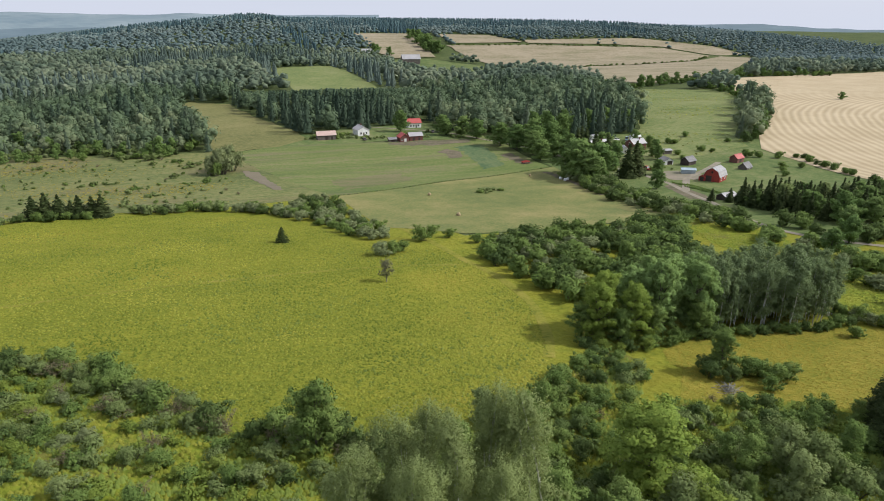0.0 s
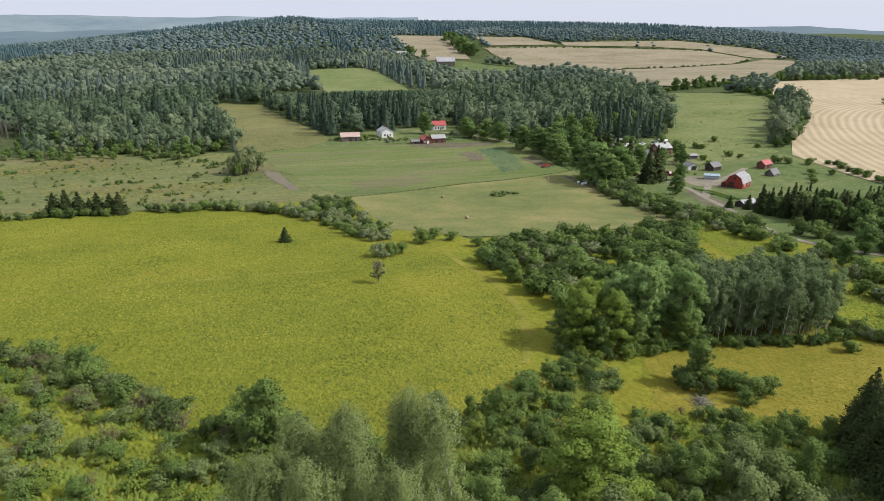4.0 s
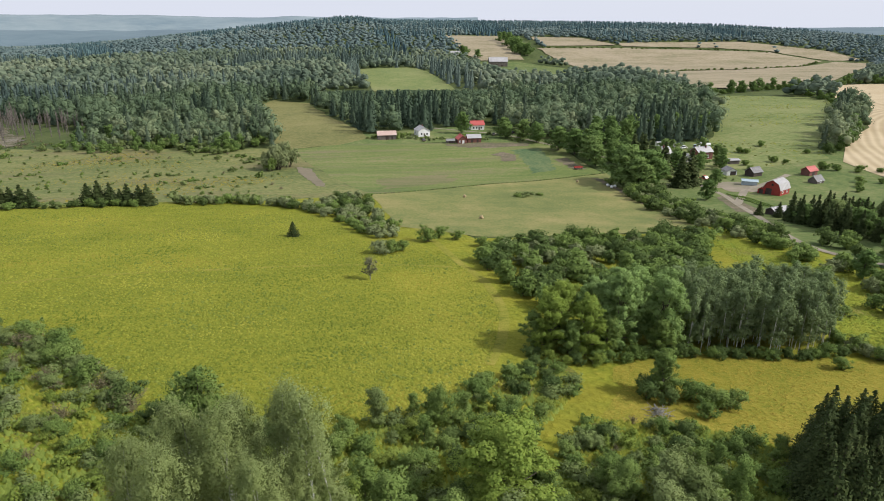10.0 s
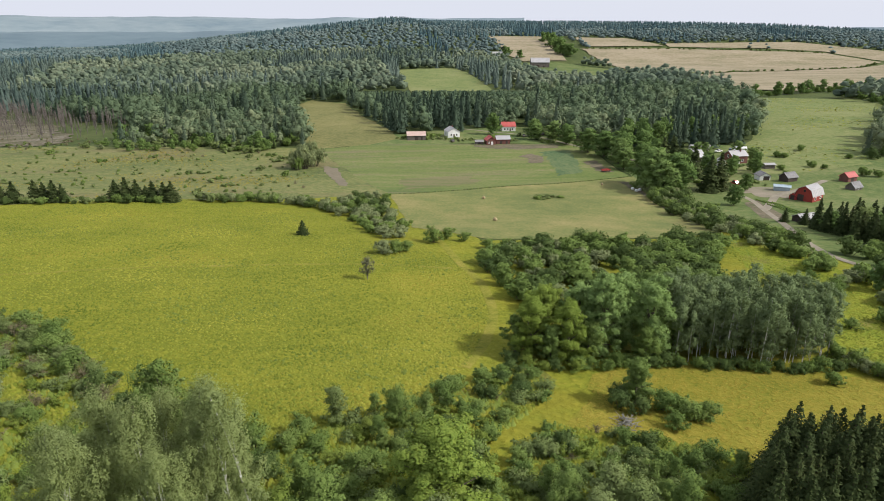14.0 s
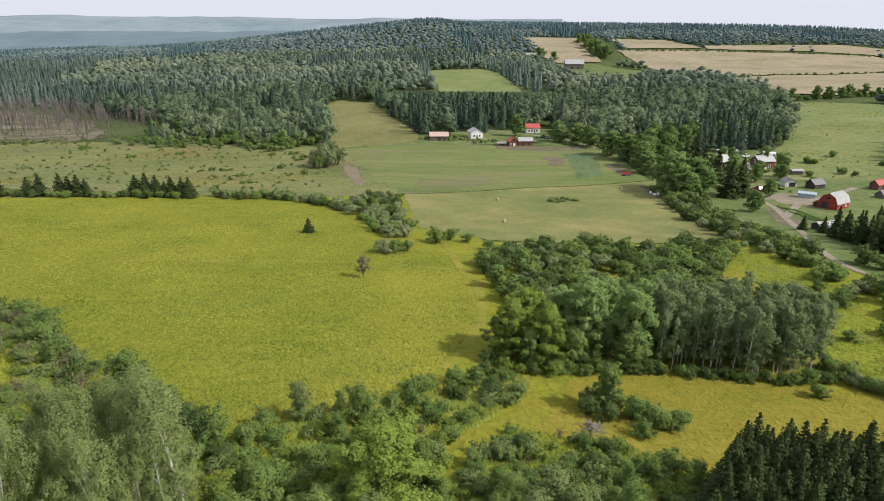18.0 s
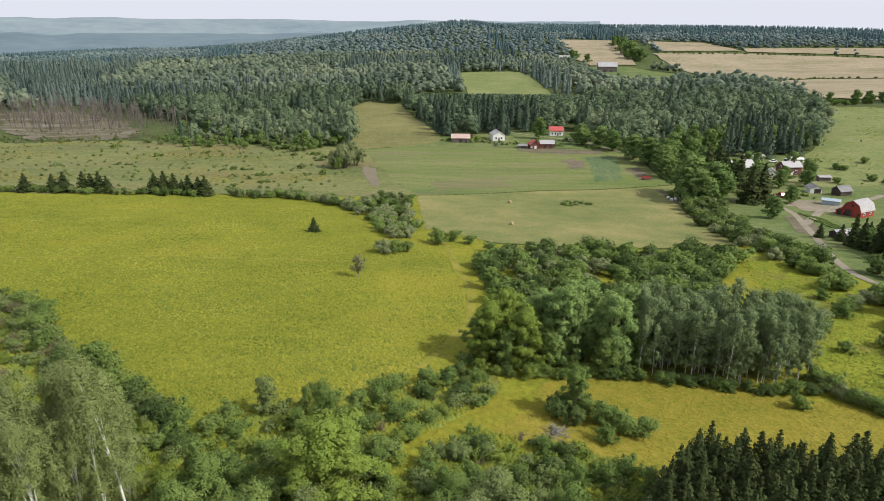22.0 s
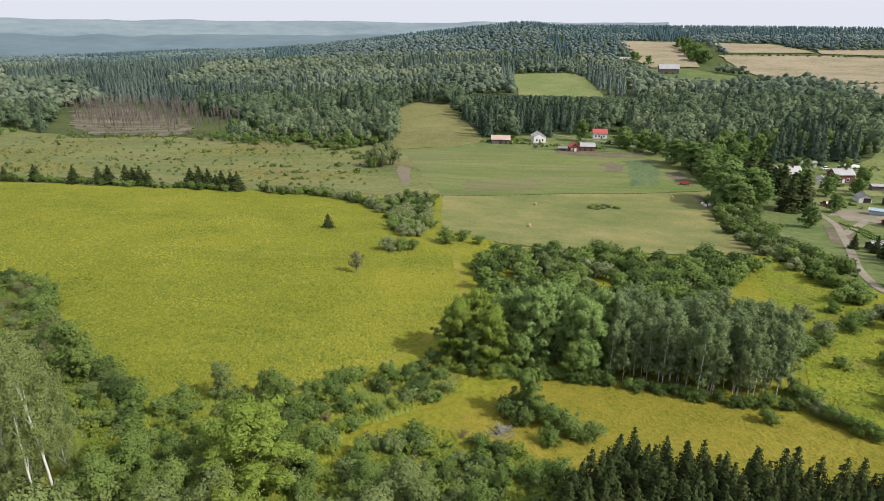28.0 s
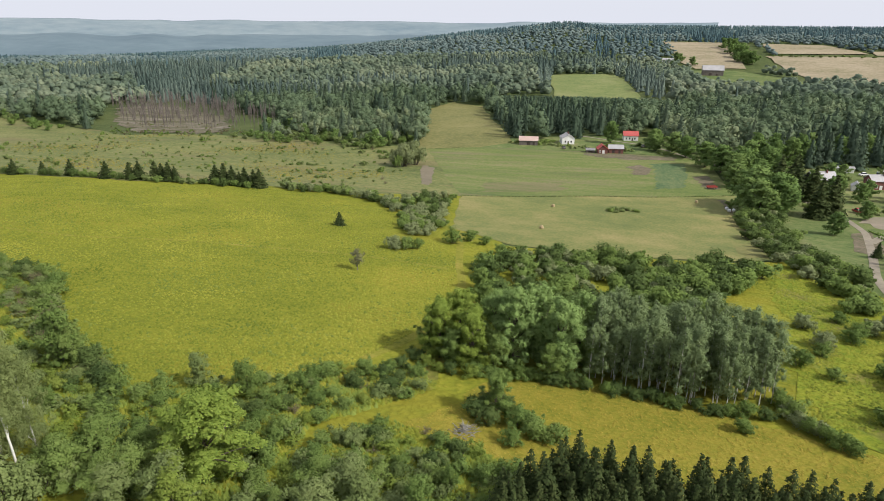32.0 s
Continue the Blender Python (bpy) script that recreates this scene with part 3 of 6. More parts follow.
WHEAT = [(460, 378), (571, 527), (900, 560), (900, 60), (520, 0), (225, 30), (238, 90), (252, 141), (296, 188), (352, 230)]
OPENING = [(45, 772), (52, 790), (128, 834), (140, 815), (139, 552), (50, 552)]
TAN_A = [(290, 1370), (412, 1360), (384, 1072), (300, 1068), (284, 1120)]
TAN_B = [(484, 1335), (600, 1325), (640, 1215), (470, 1215)]
TAN_C = [(450, 1190), (640, 1188), (960, 1138), (1010, 1040), (890, 958), (774, 912), (603, 876), (470, 815), (452, 990)]
TAN_D = [(430, 775), (603, 866), (774, 902), (890, 948), (1030, 1030), (1110, 1000), (953, 880), (640, 590), (455, 498), (390, 512), (408, 620)]
TAN_E = [(655, 1245), (815, 1262), (975, 1262), (1110, 1150), (1120, 1050), (1030, 1045), (970, 1150), (855, 1185), (650, 1205)]
GOLD = [(14, -79), (27, -64), (29, -57), (43, -51), (63, -57), (90, -70), (110, -95), (60, -100), (35, -78)]

field("meadow", [(-520, 90), (-175, 97), (-30, 98), (6, 106), (28, 26), (84, 25), (102, 32), (113, 84), (150, 120), (260, 120), (330, 40), (330, -80), (200, -320), (-300, -320), (-520, -100)], M_MEADOW, "wide falling meadow of tall yellow-green grass", 0.06, 6, 0.2)
field("farm_grass", [(-12, 238), (0, 266), (20, 282), (62, 290), (84, 302), (112, 300), (128, 262), (160, 218), (215, 214), (262, 180), (300, 120), (240, 20), (120, -20), (108, 40), (113, 84), (124, 148), (129, 229), (60, 241)], M_PASTURE, "grass round the houses and the farm", 0.11, 7, 0.3)
field("scrub_pasture", SCRUB, M_ROUGH, "rough olive pasture dotted with scrub", 0.10, 9)
field("hill_pasture", STRIP, M_STRIP, "tan-green pasture strip running up between woods", 0.16, 9)
field("sown_field", TILLED, M_TILLED, "level sown field of thin green growth over pale soil", 0.13, 7, 0.15)
field("mown_field", MOWN, M_MOWN, "short mown hay field, tan and green", 0.15, 7, 0.2)
field("crop_strip", [(97, 214), (114, 213), (110, 190), (103, 160), (90, 155), (95, 190)], M_CROP, "dark blue-green leafy crop strip", 0.19, 3, 1.2)
field("soil_strip", [(12, 148), (47, 161), (46, 135), (13, 122)], grass_material("thin_sowing", ((0.38, (0.096, 0.122, 0.044)), (0.48, (0.135, 0.146, 0.058)), (0.58, (0.185, 0.164, 0.088))), 0.03, 0.9, 0.06, (0.5, 3, 1), 0.0, ((0.170, 0.150, 0.080), 0.05, 0.50, 0.8)), "strip of thin growth over dry soil", 0.18, 3, 1.8)
field("soil_patch", [(-25, 186), (-17, 180), (-10.5, 128), (-15, 130), (-19, 150)], plain_material("red_brown_soil", (0.125, 0.105, 0.062), (0.185, 0.152, 0.100), 0.4, 0.95, 0, None, 0.1), "bare red-brown soil patch at the corner of the field", 0.20, 3, 0.5)
field("yard_soil", [(62, 234.5), (84, 234), (112, 232), (111, 222), (80, 221), (63, 227)], M_SOIL, "bare trampled soil before the sheds", 0.19, 3, 1.2)
field("soil_patch", [(82, 204), (91, 210), (94, 196), (91, 186), (84, 185), (85, 196)], M_SOIL, "bare pinkish soil patch in the sown field", 0.20, 2, 1.5)
field("soil_patch", [(112, 186), (120, 188), (119.5, 160), (114, 158), (113, 170)], M_SOIL, "bare brown soil along the crop strip", 0.20, 2, 1.5)
field("hedge_soil", [(112.5, 137), (116, 133), (112.5, 104), (108.5, 78), (106.5, 78), (110, 106)], M_SOIL, "worn dirt strip along the hedge", 0.21, 2, 0.9)
field("dry_corner", [(94, 52), (104, 54), (102, 36), (93, 33)], M_STRIP, "dry tan corner of the mown field", 0.19, 3, 1.5)
field("green_pasture", PASTURE, M_HILLGRASS, "bright green rolling pasture", 0.22, 12)
field("stubble_field", WHEAT, M_WHEAT, "pale golden stubble with curving straw rows", 0.30, 16, 0.25)
field("clearing", OPENING, M_HILLGRASS, "small green clearing walled in by spruces", 0.8, 20, 0.2)
field("ripe_field", TAN_A, M_TAN, "tan ripe field below the ridge woods", 1.4, 26, 0.2)
field("ripe_field", TAN_B, M_TAN, "tan ripe field below the ridge woods", 1.4, 26, 0.2)
field("ripe_field", TAN_C, M_TAN, "broad tan field between hedge lines", 1.2, 26, 0.2)
field("ripe_field", TAN_D, M_TAN, "long tan field above a tree row", 1.2, 26, 0.2)
field("ripe_field", TAN_E, M_TAN, "pale tan field under the ridge woods", 1.2, 26, 0.2)
field("barn_pasture", [(250, 770), (262, 936), (285, 1050), (362, 1056), (410, 992), (430, 860), (360, 800)], M_PASTURE, "green pasture before the weathered barn", 1.0, 20, 0.2)
field("seeding_meadow", GOLD, M_GOLD, "small golden meadow of seeding grass", 0.10, 3, 0.9)
field("lane_meadow", [(76, -62), (80, -40), (86, -18), (93, 15), (104, 30), (110, 0), (114, -25), (100, -64)], M_SCRUB, "rank green grass below the lane", 0.14, 4, 1.2)
field("garden_plot", [(143.5, 86), (151, 89), (143, 61), (135, 50), (131, 56)], M_SOIL, "tilled brown garden plot", 0.18, 5, 0.3)
field("farmyard", [(162, 116), (174, 114), (176, 101), (168, 92), (156, 94), (154, 104)], plain_material("trodden_yard", (0.130, 0.128, 0.064), (0.250, 0.205, 0.150), 0.16, 0.95, 0, None, 0.05), "trodden farmyard of grass and pale dirt", 0.19, 3, 1.2)


def ribbon(name, line, width, mat, label, lift=0.3):
    """A lane along a line."""
    P = []
    for (x0, y0), (x1, y1) in zip(line, line[1:]):
        n = max(2, int(math.hypot(x1 - x0, y1 - y0) / 3))
        P += [(x0 + (x1 - x0) * k / n, y0 + (y1 - y0) * k / n) for k in range(n)]
    P = np.array(P + [line[-1]])
    for _ in range(4):
        P[1:-1] = (P[:-2] + 2 * P[1:-1] + P[2:]) / 4
    d = unit(np.gradient(P, axis=0))
    s = np.stack([-d[:, 1], d[:, 0]], 1)
    rows = [P + s * width * k for k in (-0.5, -0.2, 0.2, 0.5)]
    V = np.concatenate([np.column_stack([r, ground_z(r[:, 0], r[:, 1]) + lift + (0.03 if 0 < i < 3 else 0)]) for i, r in enumerate(rows)])
    n = len(P)
    Fc = np.array([(a * n + k, a * n + k + 1, (a + 1) * n + k + 1, (a + 1) * n + k) for a in range(3) for k in range(n - 1)])
    return tagged(new(name, mesh_of(name, V, Fc[:, ::-1], mat, None, True)), label, "road", "", "structure")


LANE = [(60, 300), (105, 262), (140, 190), (152, 116), (149, 88), (139, 63), (121, 22), (116, 3), (120, -12), (134, -30), (180, -60)]
ribbon("lane", LANE, 2.3, M_LANE, "pale gravel lane between hedges", 0.20)
ribbon("farm_drive", [(143, 72), (165, 98), (178, 104), (205, 122)], 3.0, M_LANE, "dirt drive into the farmyard", 0.23)
ribbon("wheel_track", [(-150, 4), (-105, 0), (-80, -3), (-56, 1), (-34, 2), (-14, 3), (4, 2), (16, -1)], 1.5, M_TRACK, "faint golden wheel track through the tall grass", 0.09)
ribbon("wheel_track", [(12, 52), (15, 32), (17, 13), (18.5, -1), (21, -10), (20, -30), (15, -45), (10, -54)], 1.9, M_TRACK, "worn golden grass track along the thicket", 0.10)

# far hills across the valley, the haze before them painted into their colour
def hills(name, mat, label, base, d0, d1, az0, az1, top, seed):
    V, n, m = [], 90, 14
    for j in range(m):
        s = j / (m - 1)
        for i in range(n):
            a = radians(az0 + (az1 - az0) * i / (n - 1))
            d = d0 + (d1 - d0) * s
            h = base + (top + 22 * noise.noise((a * 5, seed, 0)) + 9 * noise.noise((a * 19, seed, 2)) - base) * math.sin(s * math.pi / 2) ** 1.2
            V.append((d * math.sin(a), d * math.cos(a) - 135, h + 6 * noise.noise((a * 30, s * 6, seed))))
    Fc = np.array([(j * n + i, j * n + i + 1, (j + 1) * n + i + 1, (j + 1) * n + i) for j in range(m - 1) for i in range(n - 1)])
    return tagged(new(name, mesh_of(name, np.array(V), Fc, mat, None, True)), label, "hills", "", "structure")


hills("backdrop_hills", F_HAZE, "wooded hills across the valley, haze painted into their blue-green", -110, 2300, 3500, -72, 12, 4, 4)
hills("backdrop_far_hills", F_HAZE2, "farthest hills on the horizon, painted pale with haze", -90, 3500, 4700, -75, 14, 74, 9)
hills("backdrop_east_hills", F_HAZE, "wooded hills beyond the fields, haze painted into their colour", -60, 2150, 3400, 28, 85, 38, 6)


# ---- plants ----
def plant_kind(name, parts, label, category):
    return dict(name=name, parts=parts, label=label, category=category)


def broadleaf(seed, height, radius, leaves, count=15, per=120, size=0.62, label="", trunk=0.22, bark=None, base=0.30, lobe=0.42, name="broadleaf_tree"):
    rng = np.random.default_rng(seed)
    C, R = lobes(rng, count, radius * 0.72, height * (1 - base) * 0.86, height * base, radius * lobe)
    tv, tf = limb_set(rng, height * 0.86, height * base, radius, trunk, C[::3])
    cv, cf, cn = crown(rng, C, R, per, size)
    return plant_kind(name, (("trunk", mesh_of("trunk", tv, tf, bark or B_BARK, None, True)), ("crown", mesh_of("crown", cv, cf, leaves, None, False, cn))), label, "tree")


def shrub(seed, height, radius, leaves, count=8, per=62, size=0.5, label="", name="shrub"):
    rng = np.random.default_rng(seed)
    C, R = lobes(rng, count, radius * 0.85, height * 0.68, height * 0.14, radius * (0.45 if count < 12 else 0.31))
    pieces = []
    for c in C[::2]:
        pieces.append(tube([(0.15 * c[0], 0.15 * c[1], -0.15), (c[0] * 0.5, c[1] * 0.5, c[2] * 0.6), c], [0.07, 0.05, 0.02], 3))
    sv, sf = joined(pieces)
    cv, cf, cn = crown(rng, C, R, per, size, 0.85)
    return plant_kind(name, (("stem", mesh_of("stem", sv, sf, B_BARK, None, True)), ("foliage", mesh_of("foliage", cv, cf, leaves, None, False, cn))), label, "shrub")


def spruce(seed, height, radius, tiers=15, size=0.55, label="", name="spruce_tree", leaves=None, step=0.40):
    """A conifer: whorls of drooping boughs, feathered with needles on both sides, closing towards a thin tip."""
    rng = np.random.default_rng(seed)
    tv, tf = tube([(0, 0, -0.2), (0, 0, height * 0.5), (0, 0, height * 0.98)], [0.2, 0.12, 0.02], 6)
    P, N = [], []
    for i in range(tiers):
        s = (i + 0.3) / tiers
        r = radius * (1 - s ** 1.35) ** 0.92 + 0.08
        boughs = max(5, int((13 if step < 0.3 else 11) * (1 - s) + 5))
        w0 = rng.uniform(0, 6.28)
        for b in range(boughs):
            w = w0 + 2 * math.pi * b / boughs + rng.uniform(-0.25, 0.25)
            z = height * (0.04 + 0.95 * s) + rng.normal(0, 0.35 * height / tiers)
            rb = r * rng.uniform(0.66, 1.16)
            for q in np.arange(0.30, 1.02, max(0.10, step / max(rb, 0.5))):
                for e in (-1, 1):
                    side = e * (0.10 + 0.20 * (1 - q)) * rb + 0.05 * rng.normal()
                    P.append((rb * q * math.cos(w) - side * math.sin(w), rb * q * math.sin(w) + side * math.cos(w), z - 0.30 * rb * q ** 1.5 + 0.12 * rb * max(0, q - 0.8) * 4 + 0.07 * rng.normal()))
                    N.append((0.70 * math.cos(w) - 0.3 * e * math.sin(w), 0.70 * math.sin(w) + 0.3 * e * math.cos(w), 0.8))
    cv, cf = sprays(rng, np.array(P), np.array(N), size, 1.8, 0.42, 3)
    cn = np.repeat(rounded(rng, face_normals(cv, 3), unit(np.array(N) - (0, 0, 0.15)), 0.50), 3, axis=0)
    return plant_kind(name, (("trunk", mesh_of("trunk", tv, tf, B_BARK, None, True)), ("bough_mass", mesh_of("bough_mass", cv, cf, leaves or L_SPRUCE, None, False, cn))), label, "tree")


def aspen(seed, height, radius, leaves, per=70, count=9, base=0.42, size=0.5, label="", lean=0.0, name="aspen_tree", lobe=0.5, plume=1.15, stem=0.0085, low=0.62, spike=0.72):
    """A slim tree: a pale bare stem with a narrow crown high up."""
    rng = np.random.default_rng(seed)
    C, R = lobes(rng, count, radius * 0.75, height * (1 - base) * 0.92, height * base, radius * lobe, lean=lean)
    tv, tf = limb_set(rng, height * 0.95, height * base, radius, stem * height, C[::4], 6, lean, low)
    cv, cf, cn = crown(rng, C, R, per, size, plume, spike=spike)
    return plant_kind(name, (("trunk", mesh_of("trunk", tv, tf, B_PALE, None, True)), ("crown", mesh_of("crown", cv, cf, leaves, None, False, cn))), label, "tree")


def bare_tree(seed, height, radius, twigs=220, name="bare_tree", label="", wood=None, trunk=0.11, twig=None):
    rng = np.random.default_rng(seed)
    C, R = lobes(rng, 22, radius * 0.8, height * 0.7, height * 0.26, radius * 0.5)
    tv, tf = limb_set(rng, height * 0.9, height * 0.2, radius, trunk, C, 5)
    k = rng.integers(0, 22, twigs)
    d = unit(rng.normal(0, 1, (twigs, 3)) + (0, 0, 0.3))
    u = rng.uniform(0.35, 1.0, (twigs, 1))
    cv, cf = sprays(rng, C[k] * u + (1 - u) * (0, 0, 0.2 * height) + d * (R[k] * rng.uniform(0.0, 0.8, twigs))[:, None], rng.normal(0, 1, (twigs, 3)), 0.040 + 0.004 * height, 10.0, 1.0, 3)
    if not 4 < height < 8:
        body = "branchwork" if height < 4 else "trunk"
        return plant_kind(name, ((body, mesh_of(body, *joined([(cv, cf), (tv, np.concatenate([tf[:, :3], tf[:, (0, 2, 3)]]))]), twig or L_TWIG)),), label, "tree")
    return plant_kind(name, (("trunk", mesh_of("trunk", tv, tf, wood or B_GREY, None, True)), ("twig_mass", mesh_of("twig_mass", cv, cf, twig or L_TWIG))), label, "tree")


def plant(kind, x, y, s=1.0, sz=None, turn=None, group="", label="", sink=0.0):
    e = new(kind["name"])
    e.empty_display_size = 0.3
    e.matrix_world = Matrix.LocRotScale((x, y, gz(x, y) - sink), Euler((0, 0, random.uniform(0, 6.28) if turn is None else turn)), (s, s, sz or s))
    for name, me in kind["parts"]:
        o = new(name, me)
        o.parent = e
    return tagged(e, label or kind["label"], kind["category"], group)


K_BROAD = [broadleaf(11 + i, 11, 4.6, L_BROAD, 66, 130, 0.185, "broad-crowned green deciduous tree", 0.22, None, 0.10, 0.185) for i in range(3)]
K_YEL = [broadleaf(21 + i, 11, 5.0, L_SUNNY, 96, 270, 0.125, "round yellow-green deciduous tree", 0.24, None, 0.06, 0.150) for i in range(2)]
K_BIRCH = [aspen(31 + i, 17, 4.5, L_BIRCH, 330, 76, 0.06, 0.090, "tall grey-green birch with pale stem", 0.8, "birch_tree", 0.17, 1.9, spike=1.5) for i in range(3)]
K_ASPEN = [aspen(36 + i, 12.5, 2.0, L_ASPEN, 96, 24, 0.18, 0.135, "slim aspen with pale bare stem", 0.0, "aspen_tree", 0.29, 1.25, 0.0060, spike=1.0) for i in range(3)]
K_SHRUB = [shrub(41 + i, 3.2, 2.3, L_BROAD, 18, 112, 0.140, "rounded shrub with mid-green leaves") for i in range(4)]
K_DSHRUB = [shrub(45 + i, 3.2, 2.3, L_DARK, 18, 112, 0.140, "dense shrub with dark green leaves") for i in range(2)]
K_YSHRUB = [shrub(51 + i, 2.8, 2.0, L_YELLOW, 17, 108, 0.130, "low shrub with bright yellow-green leaves") for i in range(2)]
K_SSHRUB = [shrub(55 + i, 3.2, 2.4, L_SILVER, 18, 112, 0.145, "spreading willow shrub with silvery leaves") for i in range(2)]
K_GSHRUB = [shrub(58 + i, 2.6, 1.9, L_GREY, 17, 108, 0.125, "loose shrub with grey-green leaves") for i in range(2)]
K_SPRUCE = [spruce(61 + i, 11, 3.1, 27, 0.22, "dark green spruce with drooping boughs", step=0.24) for i in range(3)]
N_SPRUCE = [spruce(64 + i, 11, 3.0, 22, 0.30, step=0.45) for i in range(2)]
F_SPRUCE = [spruce(63 + i, 11, 2.5, 17, 0.46, "dark green spruce with drooping boughs") for i in range(2)]
K_PINE = [spruce(66, 4.6, 2.3, 14, 0.22, "broad dark conifer with dense boughs", "conifer_tree", None, 0.26)]
K_DRY = [bare_tree(71 + i, 2.4, 1.6, 380, "dry_shrub", "leafless shrub of grey-brown twigs", B_BARK, 0.05) for i in range(2)]
K_BARE = broadleaf(75, 5.4, 2.0, L_SPARSE, 34, 46, 0.095, "small thin-leaved grey tree alone in the meadow", 0.09, B_GREY, 0.22, 0.30, "grey_tree")
for k in K_DRY:
    k["category"] = "shrub"
K_TALL = [broadleaf(81 + i, 14, 4.4, L_ASH, 90, 150, 0.170, "tall pale green deciduous tree in leaf", 0.24, None, 0.04, 0.175) for i in range(3)]
K_YOUNG = [broadleaf(121 + i, 6, 2.6, (L_YELLOW, L_BROAD, L_GREY)[i], 28, 210, 0.115, "young leafy tree at the near edge", 0.12, None, 0.06, 0.26, "young_tree") for i in range(3)]
K_SAPL = [broadleaf(85 + i, 7, 2.1, L_BROAD, 24, 150, 0.120, "slim young green tree in leaf", 0.1, None, 0.06, 0.28, "young_tree") for i in range(3)]
K_DEAD = [bare_tree(91 + i, 11, 0.9, 130, "dead_tree", "dead grey trunk with broken twigs in the drowned wood", B_GREY, 0.13, B_DEAD) for i in range(3)]
# lighter growth for hedges farther off
F_SHRUB = [shrub(141 + i, 3.2, 2.3, L_BROAD, 10, 96, 0.28) for i in range(3)]
F_DSHRUB = [shrub(145 + i, 3.2, 2.3, L_DARK, 10, 96, 0.28) for i in range(2)]
F_SSHRUB = [shrub(155 + i, 3.2, 2.4, L_SILVER, 10, 96, 0.28) for i in range(2)]
F_GSHRUB = [shrub(158 + i, 2.6, 1.9, L_GREY, 9, 50, 0.36) for i in range(2)]
F_BROAD = [broadleaf(161 + i, 11, 4.6, L_BROAD, 18, 150, 0.5, '', 0.2, None, 0.12, 0.38) for i in range(2)]
F_TINY = [shrub(171 + i, 2.6, 1.9, (L_GREY, L_BROAD, L_GREY)[i], 5, 20, 0.55) for i in range(3)]
F_TREE = [broadleaf(181 + i, 11, 4.6, L_MID, 18, 58, 0.56, '', 0.2, None, 0.1, 0.32) for i in range(2)]
F_MID = [broadleaf(191 + i, 11, 4.6, (L_MID, L_MID, L_GREY)[i], 44, 92, 0.32, "broad-crowned green deciduous tree", 0.22, None, 0.10, 0.235) for i in range(3)]
BULK = {}


def bulk(kind, x, y, s, sz, turn, group):
    """Notes a plant for the joined growth of a hedge or thicket."""
    BULK.setdefault(group, []).append((kind, x, y, gz(x, y) - 0.1, s, sz or s, random.uniform(0, 6.28) if turn is None else turn))


def grow_bulk(group, name, label):
    """All noted plants of a hedge or thicket as one body."""
    cache, mats, V, N, Fc, I, o = {}, [], [], [], [], [], 0
    for kind, x, y, z, s, sz, t in BULK.pop(group, []):
        for _, me in kind["parts"]:
            if me.name not in cache:
                co, lo = np.empty(len(me.vertices) * 3, np.float32), np.empty(len(me.loops), np.int32)
                me.vertices.foreach_get("co", co)
                me.loops.foreach_get("vertex_index", lo)
                k = len(lo) // len(me.polygons)
                lo = lo.reshape(-1, k)
                no = NORMALS.get(me.name)
                if no is None:
                    no = np.empty(len(co), np.float32)
                    me.vertex_normals.foreach_get("vector", no)
                cache[me.name] = (co.reshape(-1, 3), lo if k == 3 else np.concatenate([lo[:, :3], lo[:, (0, 2, 3)]]), no.reshape(-1, 3))
            co, lo, no = cache[me.name]
            c, d = math.cos(t), math.sin(t)
            V.append(np.stack([(co[:, 0] * c - co[:, 1] * d) * s + x, (co[:, 0] * d + co[:, 1] * c) * s + y, co[:, 2] * sz + z], 1))
            N.append(np.stack([no[:, 0] * c - no[:, 1] * d, no[:, 0] * d + no[:, 1] * c, no[:, 2]], 1))
            Fc.append(lo + o)
            o += len(co)
            m = me.materials[0]
            if m not in mats:
                mats.append(m)
            I.append(np.full(len(lo), mats.index(m)))
    if V:
        tagged(new(name, mesh_of(name, np.concatenate(V), np.concatenate(Fc), mats, np.concatenate(I), False, np.concatenate(N))), label, "hedge", "", "stuff")


def one(kinds):
    return kinds[random.randrange(len(kinds))]


def scatter(poly, spacing, choose, group, keep=1.0, avoid=(), put=None, vary=0.2):
    """Plants over a plot, a spacing apart, unevenly."""
    xs, ys = [p[0] for p in poly], [p[1] for p in poly]
    y = min(ys)
    while y < max(ys):
        x = min(xs)
        while x < max(xs):
            px, py = x + random.uniform(-0.45, 0.45) * spacing, y + random.uniform(-0.45, 0.45) * spacing
            if random.random() < keep * (1.0 if put is None else 0.55 + 1.1 * noise.noise((px * 0.05, py * 0.05, 2.0)) + 0.45) and bool(inside(px, py, poly)) and not any(math.hypot(px - a, py - b) < r for a, b, r in avoid):
                k, s = choose()
                (put or plant)(k, px, py, s * random.uniform(1 - vary, 1 + vary), None, None, group)
            x += spacing
        y += spacing


def line_of(line, spacing, choose, group, width=1.0, keep=1.0, put=None):
    for (x0, y0), (x1, y1) in zip(line, line[1:]):
        n = max(1, int(math.hypot(x1 - x0, y1 - y0) / spacing))
        for i in range(n):
            if random.random() < keep:
                s = (i + random.uniform(-0.3, 0.3)) / n
                k, z = choose()
                (put or plant)(k, x0 + (x1 - x0) * s + random.uniform(-width, width), y0 + (y1 - y0) * s + random.uniform(-width, width), z * random.uniform(0.8, 1.2), None, None, group)


def mixed(*rows):
    """A chooser of kinds by weight, with a size."""
    tot = sum(w for w, _, _ in rows)
    def pick():
        r = random.uniform(0, tot)
        for w, kinds, s in rows:
            r -= w
            if r <= 0:
                return one(kinds), s
        return one(rows[-1][1]), rows[-1][2]
    return pick


